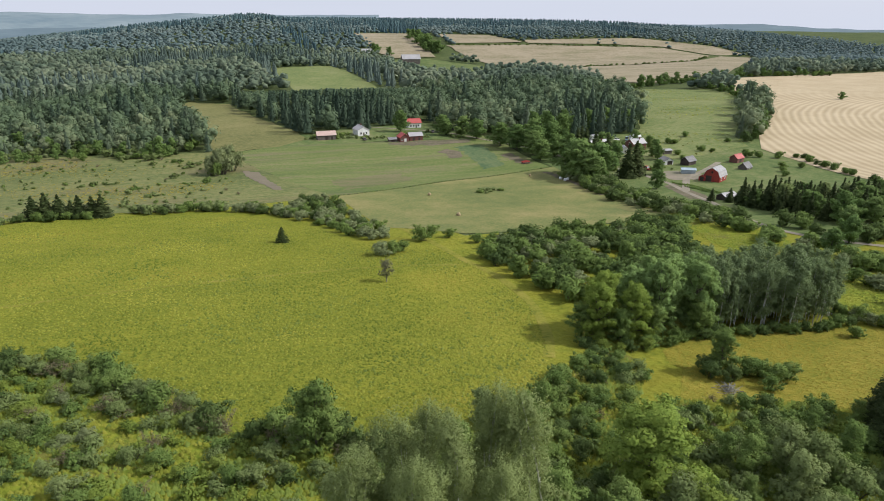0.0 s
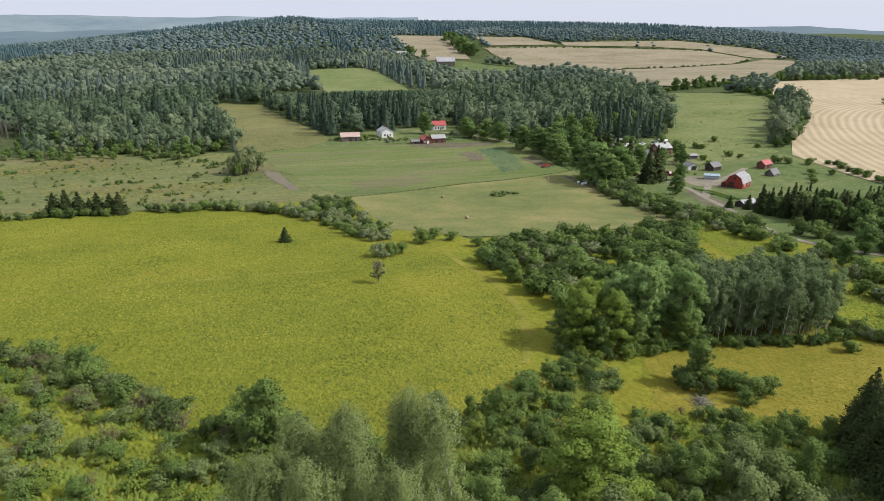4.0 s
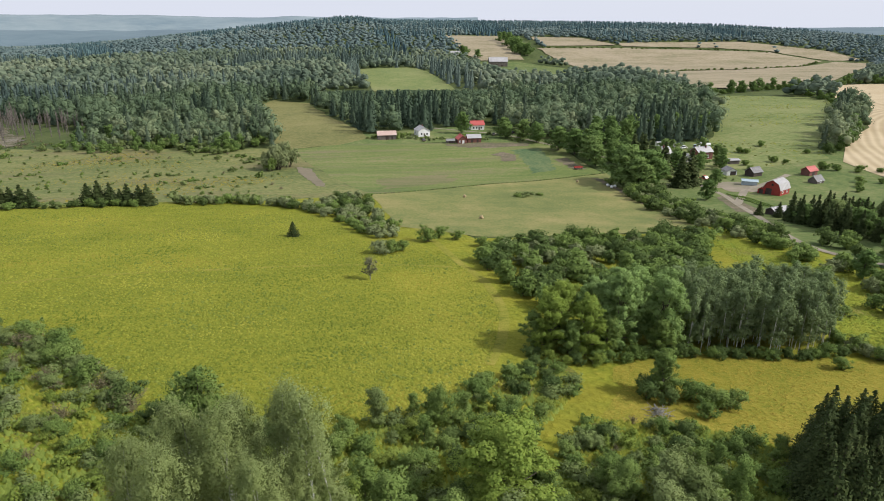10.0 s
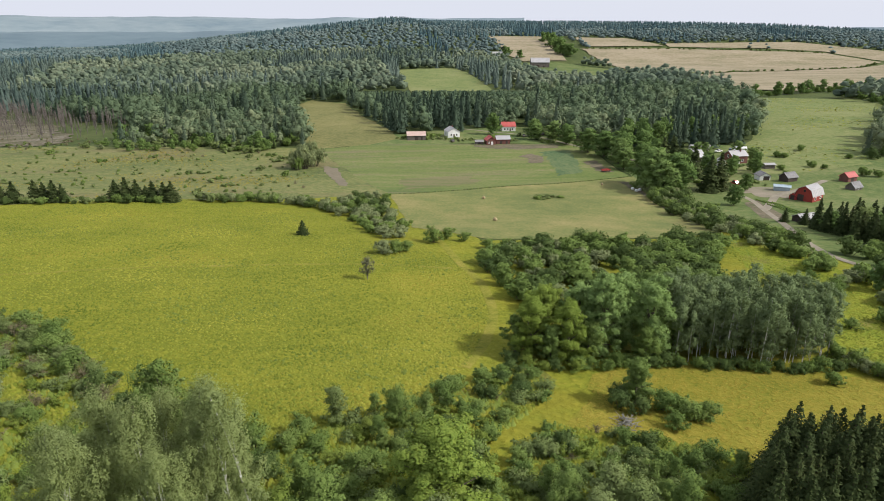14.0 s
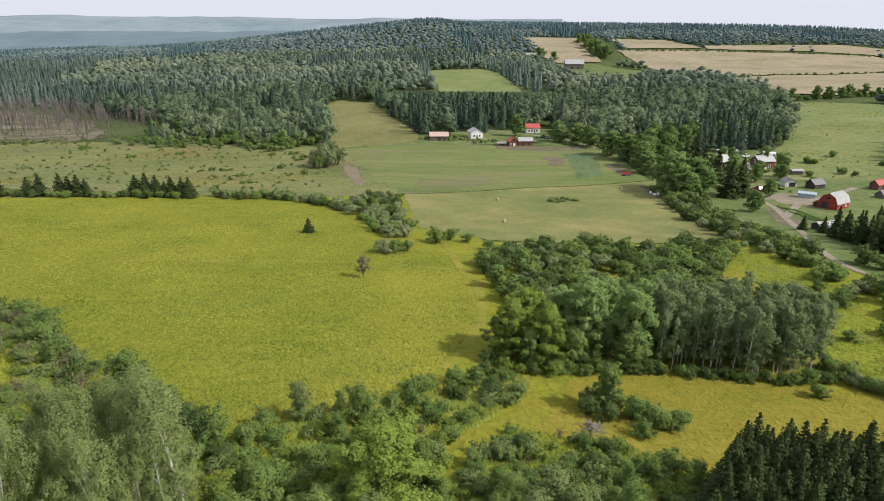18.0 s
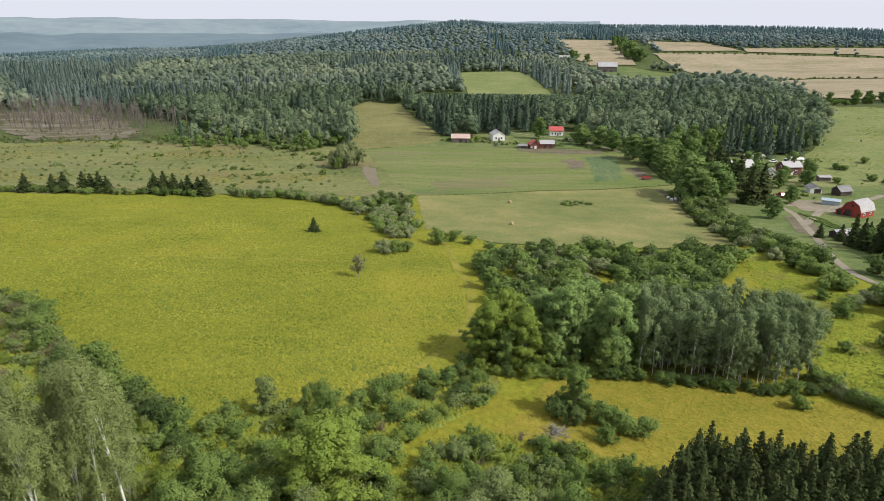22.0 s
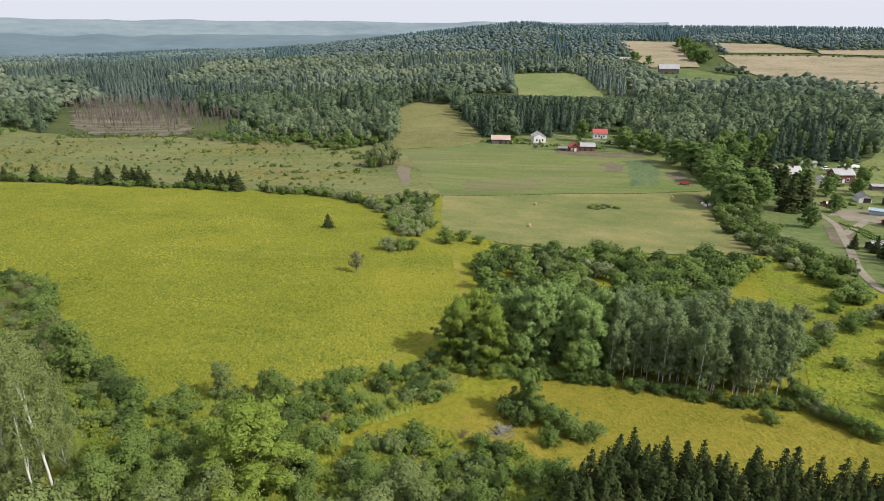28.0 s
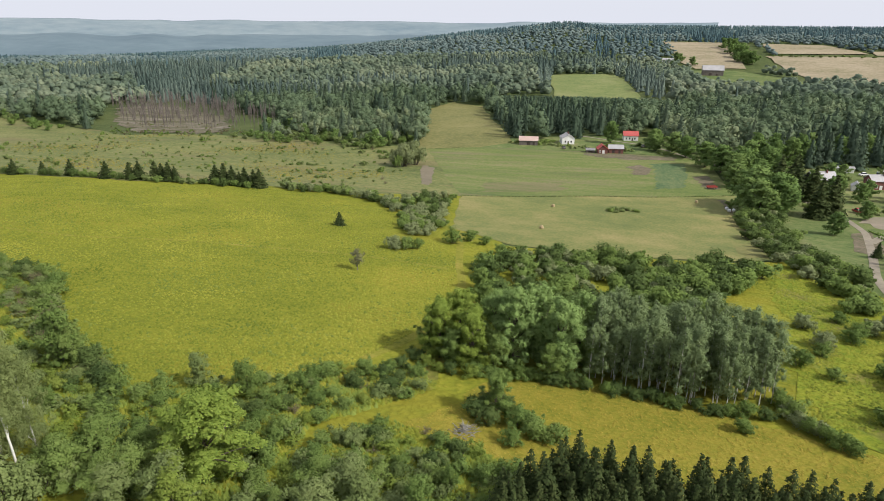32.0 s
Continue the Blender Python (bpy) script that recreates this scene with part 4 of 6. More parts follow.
# single trees that stand out
plant(K_BARE, -4.1, -8.5)
plant(K_PINE[0], -21.4, 33.0, 0.9, 0.95, None, "", "small dark conifer alone in the meadow")
plant(K_YEL[0], 2.4, -88.0, 1.34, 1.02, None, "", "large round yellow-green tree at the meadow edge")
for x, y, s in ((-18.2, -92.5, 1.0), (-21.3, -95.5, 0.95), (-26.5, -98.0, 0.92), (-24.5, -92.0, 0.92), (-19.0, -98.5, 0.85), (-29.5, -94.0, 0.80), (-16.4, -90.0, 0.70), (-22.5, -89.0, 0.84), (-17.6, -95.6, 0.74), (-27.6, -89.5, 0.70)):
    plant(one(K_BIRCH), x, y, s * 0.95, s * 1.08, None, "birches in the foreground")
LEANING = ((-13.8, -95.0, 1.0, 3.0), (-15.0, -96.0, 0.9, 2.4))
K_LEAN = aspen(34, 19, 2.4, L_BIRCH, 260, 22, 0.42, 0.095, "leaning birch with bare white stem showing", 2.4, "birch_tree", 0.30, 1.6, 0.0068, 0.80)
for x, y, s, t in LEANING:
    plant(K_LEAN, x, y, s, s, t, "birches in the foreground")
for x, y, s in ((-28.5, -70.5, 1.3), (-27.2, -70.0, 1.0), (-29.8, -70.2, 1.12)):
    plant(K_SAPL[2], x, y, s * 1.05, s * 1.15, None, "upright trees at the meadow edge", "upright green tree at the meadow edge")
for x, y, s in ((-12.4, -95.4, 1.5), (-14.2, -97.0, 1.7), (-10.5, -93.0, 1.3)):
    plant(one(K_GSHRUB), x, y, s, s * 1.2, None, "bushes under the birches")
plant(K_YOUNG[1], -1.0, -71.5, 0.8, 1.0, None, "", "slim young tree at the meadow edge")
plant(K_YOUNG[2], -8.5, -70.5, 0.8, 0.9, None, "", "small grey-green young tree at the meadow edge")
plant(K_BROAD[1], 31.8, -66.5, 0.62, 0.72, None, "", "young tree rising from a clump of shrubs")
for x, y, s in ((21.5, -49.5, 0.88), (24.5, -46.0, 0.94), (27.0, -51.5, 0.88)):
    plant(K_YEL[1] if s < 0.9 else K_YEL[0], x, y, s, s * 1.18, None, "trees at the meadow corner")
for x, y, s in ((33.5, -49.5, 1.0), (37.5, -47.0, 1.0), (41.0, -50.5, 0.92), (36.0, -42.5, 0.9), (30.5, -45.5, 0.85), (44.0, -45.0, 0.9)):
    plant(one(K_TALL), x, y, s * 1.05, s * 1.12, None, "tall trees of the grove")
scatter([(45, -53), (49, -53), (58, -56), (68, -56), (74, -51), (73, -42), (60, -36), (47, -38)], 1.95, mixed((1, K_ASPEN, 0.90)), "aspens of the grove")
line_of([(17.5, -51), (20, -54), (28, -55), (36, -54), (45, -54)], 1.8, mixed((2, K_SHRUB, 0.7), (2, K_DSHRUB, 0.7), (0.6, K_YSHRUB, 0.7)), "undergrowth", 0.8, 1.0, bulk)
for x, y, s in ((24, -52.5, 0.62), (30.5, -51.5, 0.66), (39.5, -53, 0.62), (19.5, -47.5, 0.6), (45.5, -50, 0.62)):
    plant(one(K_BROAD), x, y, s, s * 1.05, None, "trees at the meadow corner")
line_of([(44, -53.5), (50, -54.5), (60, -57), (70, -57.5)], 1.3, mixed((3, K_DSHRUB, 0.58), (1, K_SHRUB, 0.52)), "undergrowth", 0.6, 1.0, bulk)
grow_bulk("undergrowth", "grove_undergrowth", "leafy undergrowth along the foot of the grove")

# shrubs round the mown field and along the lane
HEDGE = mixed((3, F_SHRUB, 1.1), (2, F_DSHRUB, 1.15), (2, F_SSHRUB, 0.95))
scatter([(22, -8), (26, 10), (39, 20), (48, 21), (63, 19), (85, 22), (92, 16), (84, 2), (76, -16), (62, -30), (47, -34), (36, -36), (28, -30), (26, -18)], 4.0, mixed((3, F_SHRUB, 1.15), (3, F_DSHRUB, 1.15), (2, F_SSHRUB, 1.0), (1, F_BROAD, 0.5)), "thicket", 0.88, (), bulk)
grow_bulk("thicket", "shrub_thicket", "dense thicket of mixed green and silvery shrubs")
for x, y, s in ((23.5, -4, 0.9), (26.5, -9, 0.8), (29, -14, 0.95), (43, -30, 0.55), (52, -26, 0.6), (60, -30, 0.55), (66, -22, 0.5)):
    plant(one(K_BROAD) if s < 0.7 else one(K_DSHRUB), x, y, s * 1.1, None, None, "trees of the thicket")
line_of([(-62, 90), (-44, 91), (-27, 87), (-13, 71)], 2.0, mixed((2, F_SHRUB, 0.9), (3, F_SSHRUB, 1.0), (2, F_GSHRUB, 1.0), (1, F_DSHRUB, 0.8)), "meadow hedge", 2.5, 1.0, bulk)
scatter([(-16, 72), (-8, 98), (5, 97), (3, 72), (10, 44), (4, 24), (-4, 36), (-10, 58)], 4.0, mixed((2, F_SHRUB, 0.85), (3, F_SSHRUB, 0.9), (1, F_DSHRUB, 0.85)), "meadow hedge", 0.85, (), bulk)
grow_bulk("meadow hedge", "willow_hedge", "ragged hedge of silvery willow shrubs above the meadow")
for x, y, s in ((0.0, 11.5, 1.1), (3.0, 12.5, 1.0), (5.8, 13.6, 0.9), (14.0, 23, 1.2), (18, 27, 1.0), (22.5, 24.5, 0.8), (27.7, 17, 0.9), (32, 17, 0.8)):
    plant(one(K_SHRUB + K_SSHRUB), x, y, s, None, None, "shrubs at the meadow gap")
line_of([(117, 122), (110, 80), (104, 48), (104, 24), (108, 5), (104, -8)], 2.2, HEDGE, "lane hedge", 3.6, 1.0, bulk)
line_of([(128, 122), (120, 90), (112, 52), (112, 26), (114, 12)], 2.4, HEDGE, "lane hedge", 2.6, 1.0, bulk)
line_of([(128, 8), (126, -10), (138, -24), (150, -40)], 2.6, HEDGE, "lane hedge", 4.5, 1.0, bulk)
line_of([(106, -2), (110, -24), (98, -50), (84, -58)], 4.0, mixed((3, F_SHRUB, 1.2), (1, F_SSHRUB, 1.0)), "lane hedge", 5.0, 0.75, bulk)
grow_bulk("lane hedge", "lane_hedge", "thick overgrown hedge along the gravel lane")
scatter([(84, -20), (100, -6), (108, -20), (98, -42), (84, -48), (80, -36)], 5.5, mixed((2, K_SHRUB, 0.9), (2, K_SSHRUB, 0.95), (1, K_GSHRUB, 1.0)), "shrubs in the rough ground", 0.6)
line_of([(73, -52), (74, -58.5), (75.5, -63), (78, -67)], 1.5, mixed((3, K_SHRUB, 0.75), (1, K_SSHRUB, 0.7)), "hedge at the small meadow", 0.5)
plant(K_SHRUB[0], 66.5, -57.5, 0.8)
plant(K_SHRUB[1], 65.2, -62.5, 0.7)

# foreground scrub
SCRUB_L = [(-72, -33), (-60, -36), (-52, -44), (-43, -55), (-38, -62), (-30, -65), (-23, -70), (-16, -76), (-14, -84), (-22, -90), (-40, -98), (-75, -90), (-88, -60)]
SCRUB_M = [(-14, -73), (-8, -70), (0, -66), (6, -62), (13, -57), (20, -55), (22, -62), (15, -70), (9, -76), (9, -82), (4, -96), (-12, -92), (-16, -80)]
SCRUB_R = [(18, -72), (25, -74), (38, -80), (36, -88), (30, -98), (2, -100), (6, -88), (10, -82)]
for plot, tone in ((SCRUB_L, "tangled green scrub ground with rank grass"), (SCRUB_M, "shady scrub ground under bushes"), (SCRUB_R, "rank green ground under low bushes")):
    field("scrub_ground", plot, M_SCRUB, tone, 0.20, 3, 1.2)
FORE = mixed((3, K_SHRUB, 0.70), (3, K_YSHRUB, 0.62), (4, K_GSHRUB, 0.80), (1, K_SSHRUB, 0.6), (1.2, K_DSHRUB, 0.72), (1.1, K_DRY, 1.1), (0.3, K_SAPL, 0.5))
line_of([(-80, -30), (-60, -37), (-52, -45), (-43, -56), (-38, -63), (-30, -66), (-23, -71), (-16, -77)], 2.2, mixed((2, K_DSHRUB, 0.95), (3, K_SHRUB, 0.95), (2, K_GSHRUB, 1.0), (0.7, K_DRY, 1.2)), "scrub along the meadow edge", 1.2)
scatter(SCRUB_L, 3.5, FORE, "foreground scrub", 0.62)
N_SHRUB = [shrub(241 + i, 3.0, 2.4, (L_BROAD, L_GREY, L_YELLOW, L_DARK)[i], 8, 38, 0.27) for i in range(4)]
LOW = mixed((2, N_SHRUB[:1], 0.5), (3, N_SHRUB[1:2], 0.55), (3, N_SHRUB[2:3], 0.5), (0.7, N_SHRUB[3:], 0.5), (0.6, K_DRY, 0.7))
for plot in (SCRUB_L, SCRUB_M, SCRUB_R):
    scatter([(x, max(y, -96)) for x, y in plot], 2.1, LOW, "low scrub", 0.45, (), bulk)
grow_bulk("low scrub", "low_scrub", "low tangled bushes and brambles between the shrubs")
scatter(SCRUB_M, 3.0, mixed((4, K_SHRUB, 0.72), (2, K_DSHRUB, 0.7), (1, K_YSHRUB, 0.7), (0.8, K_SAPL, 0.5)), "foreground scrub", 0.8, ((2.4, -88, 4.5),))
scatter(SCRUB_R, 3.0, mixed((4, K_SHRUB, 0.66), (1.5, K_GSHRUB, 0.7), (2, K_YSHRUB, 0.62), (0.6, K_SAPL, 0.6), (1.6, K_DSHRUB, 0.66)), "foreground scrub", 0.85, ((2.4, -88, 4.5),))
scatter([(-19, -88), (-12, -84), (-8, -88), (-2, -92), (8, -91), (14, -88), (30, -91), (27, -96), (-6, -96), (-12, -93)], 3.2, mixed((5, K_YOUNG, 0.95), (2, K_SAPL, 0.85), (1, K_GSHRUB, 1.2)), "young trees at the near edge", 0.85, ((2.4, -88, 5.5),))
for x, y, s in ((34.4, -73.5, 0.70), (31.2, -69.6, 0.8), (37.5, -71.4, 0.95), (39.7, -71.5, 0.85), (29.3, -67.6, 0.85), (34.8, -68.4, 0.95), (36.5, -69.5, 0.85), (30.2, -65.4, 0.8), (33.2, -65.0, 0.8)):
    plant(one(K_DSHRUB + K_SHRUB), x, y, s, None, None, "clump in the small meadow")
scatter([(32, -93.5), (36, -88), (42, -83.5), (60, -86), (78, -87), (98, -88), (98, -95), (60, -93), (42, -92)], 1.6, mixed((1, K_SPRUCE, 0.82)), "spruce plantation", 1.0, (), None, 0.12)
scatter([(30, -98), (32, -94), (42, -92.5), (60, -93.5), (90, -96), (93, -98), (60, -98)], 1.6, mixed((1, N_SPRUCE, 0.80)), "spruce stand", 1.0, (), bulk, 0.12)
grow_bulk("spruce stand", "spruce_stand", "dense inner rows of the dark spruce plantation")

# row of conifers and scattered scrub on the left
for x, y, s in ((-177, 87, 0.7), (-168, 92, 0.6), (-156, 93, 0.75), (-138.4, 91.0, 0.8), (-129.1, 92.6, 0.76), (-124.9, 92.6, 0.86), (-118.3, 93.7, 0.86), (-115.4, 93.6, 0.76), (-111.5, 92.1, 0.86), (-108.7, 91.9, 0.70), (-90.9, 91.5, 0.84), (-87.4, 91.6, 0.92), (-83.5, 90.7, 0.85), (-80.2, 89.9, 0.62), (-77.9, 90.1, 0.80), (-74.0, 89.5, 0.76), (-71.3, 88.8, 0.84)):
    plant(one(F_SPRUCE), x, y, s * 1.5, s * 0.84, None, "row of conifers above the meadow", "short dark conifer in a row")
line_of([(-190, 88), (-140, 92), (-108, 89.5), (-91, 87.5), (-72, 87)], 2.2, mixed((1, F_SHRUB, 0.75), (1, F_GSHRUB, 0.75), (1, F_DSHRUB, 0.7)), "conifer row", 1.6, 0.9, bulk)
grow_bulk("conifer row", "row_undergrowth", "low green shrubs between the conifers")
scatter([(-300, 120), (-180, 105), (-60, 100), (-16, 110), (-40, 220), (-110, 245), (-200, 270), (-300, 290)], 7.5, mixed((5, F_TINY, 0.42), (0.15, K_DRY, 0.7)), "pasture scrub", 0.42, (), bulk)
scatter([(-300, 120), (-180, 105), (-60, 100), (-16, 110), (-40, 220), (-110, 245), (-200, 270), (-300, 290)], 30, mixed((1, F_TINY, 0.95)), "pasture scrub", 0.5, (), bulk)
grow_bulk("pasture scrub", "pasture_scrub", "low scattered scrub over the rough pasture")
for x, y, s in ((-33, 180, 2.3), (-28.5, 186, 2.4), (-38, 180, 1.7), (-31, 190, 2.0), (-35.5, 177, 1.2)):
    plant(K_SSHRUB[0] if s > 1.3 else K_SHRUB[0], x, y, s, s * 1.75, None, "", "large silvery willow clump by the field corner")
# ragged edge of the woods: young trees and bushes before the tall ones
EDGE = mixed((2, F_TREE, 0.62), (1, F_TREE, 0.85), (3, F_SHRUB, 1.3), (2, F_GSHRUB, 1.3), (1, F_SSHRUB, 1.1), (0.6, F_SPRUCE, 0.6))
line_of([(-44, 300), (-47, 280), (-52, 252), (-62, 234), (-74, 237), (-86, 245), (-100, 262), (-110, 276)], 3.6, EDGE, "wood edge", 5.0, 1.0, bulk)
line_of([(-62, 232), (-72, 230), (-86, 238)], 3.0, mixed((1, F_SHRUB, 1.0), (1, F_GSHRUB, 1.1)), "wood edge", 4.0, 0.9, bulk)
scatter([(-90, 240), (-140, 246), (-175, 268), (-150, 300), (-118, 292), (-100, 270)], 6.0, mixed((2, F_GSHRUB, 1.2), (2, F_SHRUB, 1.1), (1.4, F_TREE, 0.55), (0.6, F_SPRUCE, 0.55), (1, F_SSHRUB, 0.9)), "wood edge", 0.55, (), bulk)
line_of([(-110, 276), (-130, 290), (-160, 300)], 4.5, EDGE, "wood edge", 9.0, 0.9, bulk)
line_of([(-330, 300), (-400, 340), (-480, 370)], 6.0, EDGE, "wood edge", 9.0, 0.9, bulk)
grow_bulk("wood edge", "wood_edge", "ragged wood edge of young trees and bushes")
for x, y, s in ((-146, 150, 0.4), (-120, 138, 0.4), (-67, 150, 0.7), (-64, 151, 0.6), (-88, 168, 0.6), (-84, 170, 0.75), (-80, 168, 0.6), (-47, 160, 0.5), (-112, 175, 0.45), (-96, 180, 0.5), (-150, 190, 0.6), (-62, 128, 0.6), (-58, 128, 0.5), (-50, 200, 0.7), (-45, 206, 0.9), (-140, 215, 0.8), (-118, 222, 0.6), (-54, 218, 0.8), (-38, 210, 0.6)):
    for _ in range(4):
        bulk(one(F_TINY + F_GSHRUB[:1]), x + random.uniform(-3, 3), y + random.uniform(-2, 2), s * random.uniform(0.6, 1.1), s * random.uniform(0.5, 0.9), None, "pasture clumps")
grow_bulk("pasture clumps", "pasture_bushes", "grey-green clumps of bushes in the rough pasture")

# trees between the fields, the lane and the farm
for x, y, s in ((113, 243, 0.85), (118, 232, 0.85), (123, 208, 0.95), (128, 196, 1.0), (130, 180, 0.95), (136, 190, 1.0), (139, 172, 0.9), (127, 166, 0.8), (121, 118, 1.2), (127, 110, 1.15), (119, 106, 1.0), (131, 121, 1.0), (124, 128, 1.15), (103, 247, 0.7), (150, 196, 1.0), (145, 210, 1.0), (105, 258, 0.8)):
    plant(one(F_MID[:2]), x, y, s * 1.7, s * 1.4, None, "trees along the lane")
for x, y, s in ((158, 213, 1.1), (167, 215, 1.1), (184, 239, 1.0), (198, 234, 1.0), (214, 239, 1.0), (176, 226, 1.1), (152, 222, 1.15), (164, 228, 1.1), (222, 226, 0.95), (235, 240, 1.0), (150, 180, 0.9), (146, 168, 0.9)):
    plant(one(F_MID), x, y, s * 1.2, s * 1.4, None, "ashes at the wood edge")
for x, y, s in ((142, 155, 1.25), (145, 143, 1.2), (151, 141, 1.1), (139, 134, 1.05), (147, 112, 1.15), (141, 109, 1.1), (149, 158, 1.2), (155, 172, 1.1)):
    plant(one(F_SPRUCE), x, y, s * 1.75, s * 1.3, None, "dark conifers by the farm", "tall dark conifer by the farm")
for x, y, s in ((136.6, 82, 0.8), (158.0, 109, 0.72), (199.5, 171, 0.7), (186, 150, 0.6), (170, 141, 0.85), (162, 149, 0.9), (168, 158, 0.9), (177, 150, 0.8), (184, 143, 0.75), (173, 180, 0.95), (199, 184, 0.85), (196, 161, 0.7), (158, 160, 1.0), (181, 186, 0.8)):
    plant(one(F_MID[:2]), x, y, s, s, None, "garden trees of the farm")
for x, y, s in ((218, 178, 1.0), (221, 176, 0.9), (219, 150, 1.0), (201, 148, 0.9), (222, 146, 0.7), (240, 190, 1.0), (250, 165, 0.8), (196, 138, 0.7), (228, 128, 1.2), (233, 124, 1.0), (240, 118, 1.1), (224, 100, 0.9), (216, 92, 0.8), (232, 96, 0.8), (208, 84, 0.8)):
    plant(one(F_SHRUB), x, y, s, None, None, "shrubs round the farm", "rounded green shrub near the farm sheds")
line_of([(470, 449), (463, 405), (431, 346), (381, 284), (343, 243), (300, 205), (270, 168)], 5.5, mixed((2, F_TREE, 0.75), (2, F_SHRUB, 1.6)), "field trees", 5.0, 0.85, bulk)
line_of([(357, 456), (396, 460), (439, 476), (500, 498), (567, 529), (640, 540), (760, 520)], 7.5, mixed((3, F_TREE, 1.0), (2, F_SHRUB, 1.8)), "field trees", 4.0, 0.9, bulk)
line_of([(342, 235), (325, 215), (300, 195), (262, 158)], 4.5, mixed((1, F_TREE, 0.8), (1, F_DSHRUB, 1.6)), "field trees", 5.0, 0.8, bulk)
line_of([(252, 118), (240, 84), (228, 52), (226, 30)], 5.0, mixed((2, F_SHRUB, 0.9), (1, F_DSHRUB, 0.9)), "field trees", 2.0, 0.8, bulk)
grow_bulk("field trees", "field_hedgerow", "tree-lined hedgerow between pasture and stubble")
plant(F_MID[1], 80, 270, 1.25, 1.35, None, "", "large round green tree beside the red-roofed house")
plant(F_MID[0], 500, 297, 0.85, 0.7, None, "", "lone round tree in the stubble field")
plant(K_SHRUB[2], 268, 62, 0.6)
for x, y, s in ((136.5, 42, 0.5), (146, 43.5, 0.55), (133.0, 47, 0.45), (150, 49, 0.5), (140, 41, 0.55)):
    plant(one(F_SPRUCE), x, y, s * 1.5, s, None, "conifers by the low shed")
scatter([(134, 36), (150, 38), (172, 30), (200, 6), (165, -10), (142, 2), (134, 18)], 4.0, mixed((4, F_SPRUCE, 0.85), (2, F_MID, 0.72)), "conifers by the lane", 0.85)
for x, y, s in ((141, 2, 1.0), (122, -16, 0.75), (108, -22, 0.7), (131, -8, 0.8), (152, -10, 0.95), (118, -32, 0.75)):
    plant(one(F_MID[:2]), x, y, s, None, None, "trees below the lane")
for i in range(290):
    for _ in range(30):
        x, y = random.uniform(-400, -160), random.uniform(280, 505)
        if inside(x, y, [(-262, 290), (-190, 290), (-150, 300), (-185, 372), (-300, 480), (-345, 505), (-395, 460)]) and random.random() < 0.12 + 0.88 * (y - 285) / 170:
            break
    plant(one(K_DEAD), x, y, random.uniform(0.8, 1.4), random.uniform(1.0, 1.8), None, "dead trees of the drowned wood")
field("dried_pond", [(-262, 300), (-236, 292), (-205, 284), (-194, 292), (-206, 330), (-250, 405), (-300, 440), (-350, 480), (-378, 450), (-330, 370)], M_MUD, "pale dried pond bed below dead trees", 0.35, 5, 1.6)
scatter([(-290, 284), (-200, 268), (-165, 284), (-172, 300), (-230, 300), (-290, 310)], 6.5, mixed((2, F_TINY, 0.55), (1, K_DRY, 1.0)), "pond growth", 0.9, (), bulk)
scatter([(-300, 300), (-200, 286), (-175, 300), (-210, 350), (-300, 390)], 9.0, mixed((2, K_DRY, 0.8), (1, F_TINY, 0.5)), "pond growth", 0.5, (), bulk)
grow_bulk("pond growth", "pond_growth", "low growth and dry twigs over the pond bed")


for x0, y0, n, spread in ((41, 258, 9, 5), (60, 250, 10, 6), (86, 246, 8, 6), (100, 262, 12, 8), (106, 240, 12, 7), (52, 254, 8, 5), (78, 258, 8, 6), (118, 250, 10, 6), (20, 262, 8, 4), (186, 186, 10, 8), (168, 120, 8, 6), (212, 196, 10, 10), (150, 128, 9, 6)):
    for _ in range(n):
        bulk(one(F_TINY + F_SHRUB[:1]), x0 + random.uniform(-spread, spread), y0 + random.uniform(-spread * 0.6, spread * 0.6), random.uniform(0.3, 0.75), None, None, "house garden")
line_of([(34, 262), (47, 268)], 2.2, mixed((1, F_SHRUB, 0.7)), "house garden", 1.0, 1.0, bulk)
grow_bulk("house garden", "garden_growth", "garden bushes and weeds round the houses")


# ---- woods ----
def shell(profile, seg, turn):
    """A turned skin over (radius, height, slope) rings: points, outward facings and triangles."""
    V, N = [], []
    for i, (r, z, up) in enumerate(profile):
        for k in range(seg):
            w = 6.2832 * (k + 0.5 * (i % 2)) / seg + turn
            q = r * (1 + 0.16 * math.sin(2.7 * k + 1.9 * i + turn))
            V.append((q * math.cos(w), q * math.sin(w), z))
            N.append((math.cos(w), math.sin(w), up))
    F = [t for j in range(len(profile) - 1) for i in range(seg) for t in ((j * seg + i, j * seg + (i + 1) % seg, j * seg + seg + i), (j * seg + (i + 1) % seg, j * seg + seg + (i + 1) % seg, j * seg + seg + i))]
    return np.array(V), unit(np.array(N, float)), np.array(F)


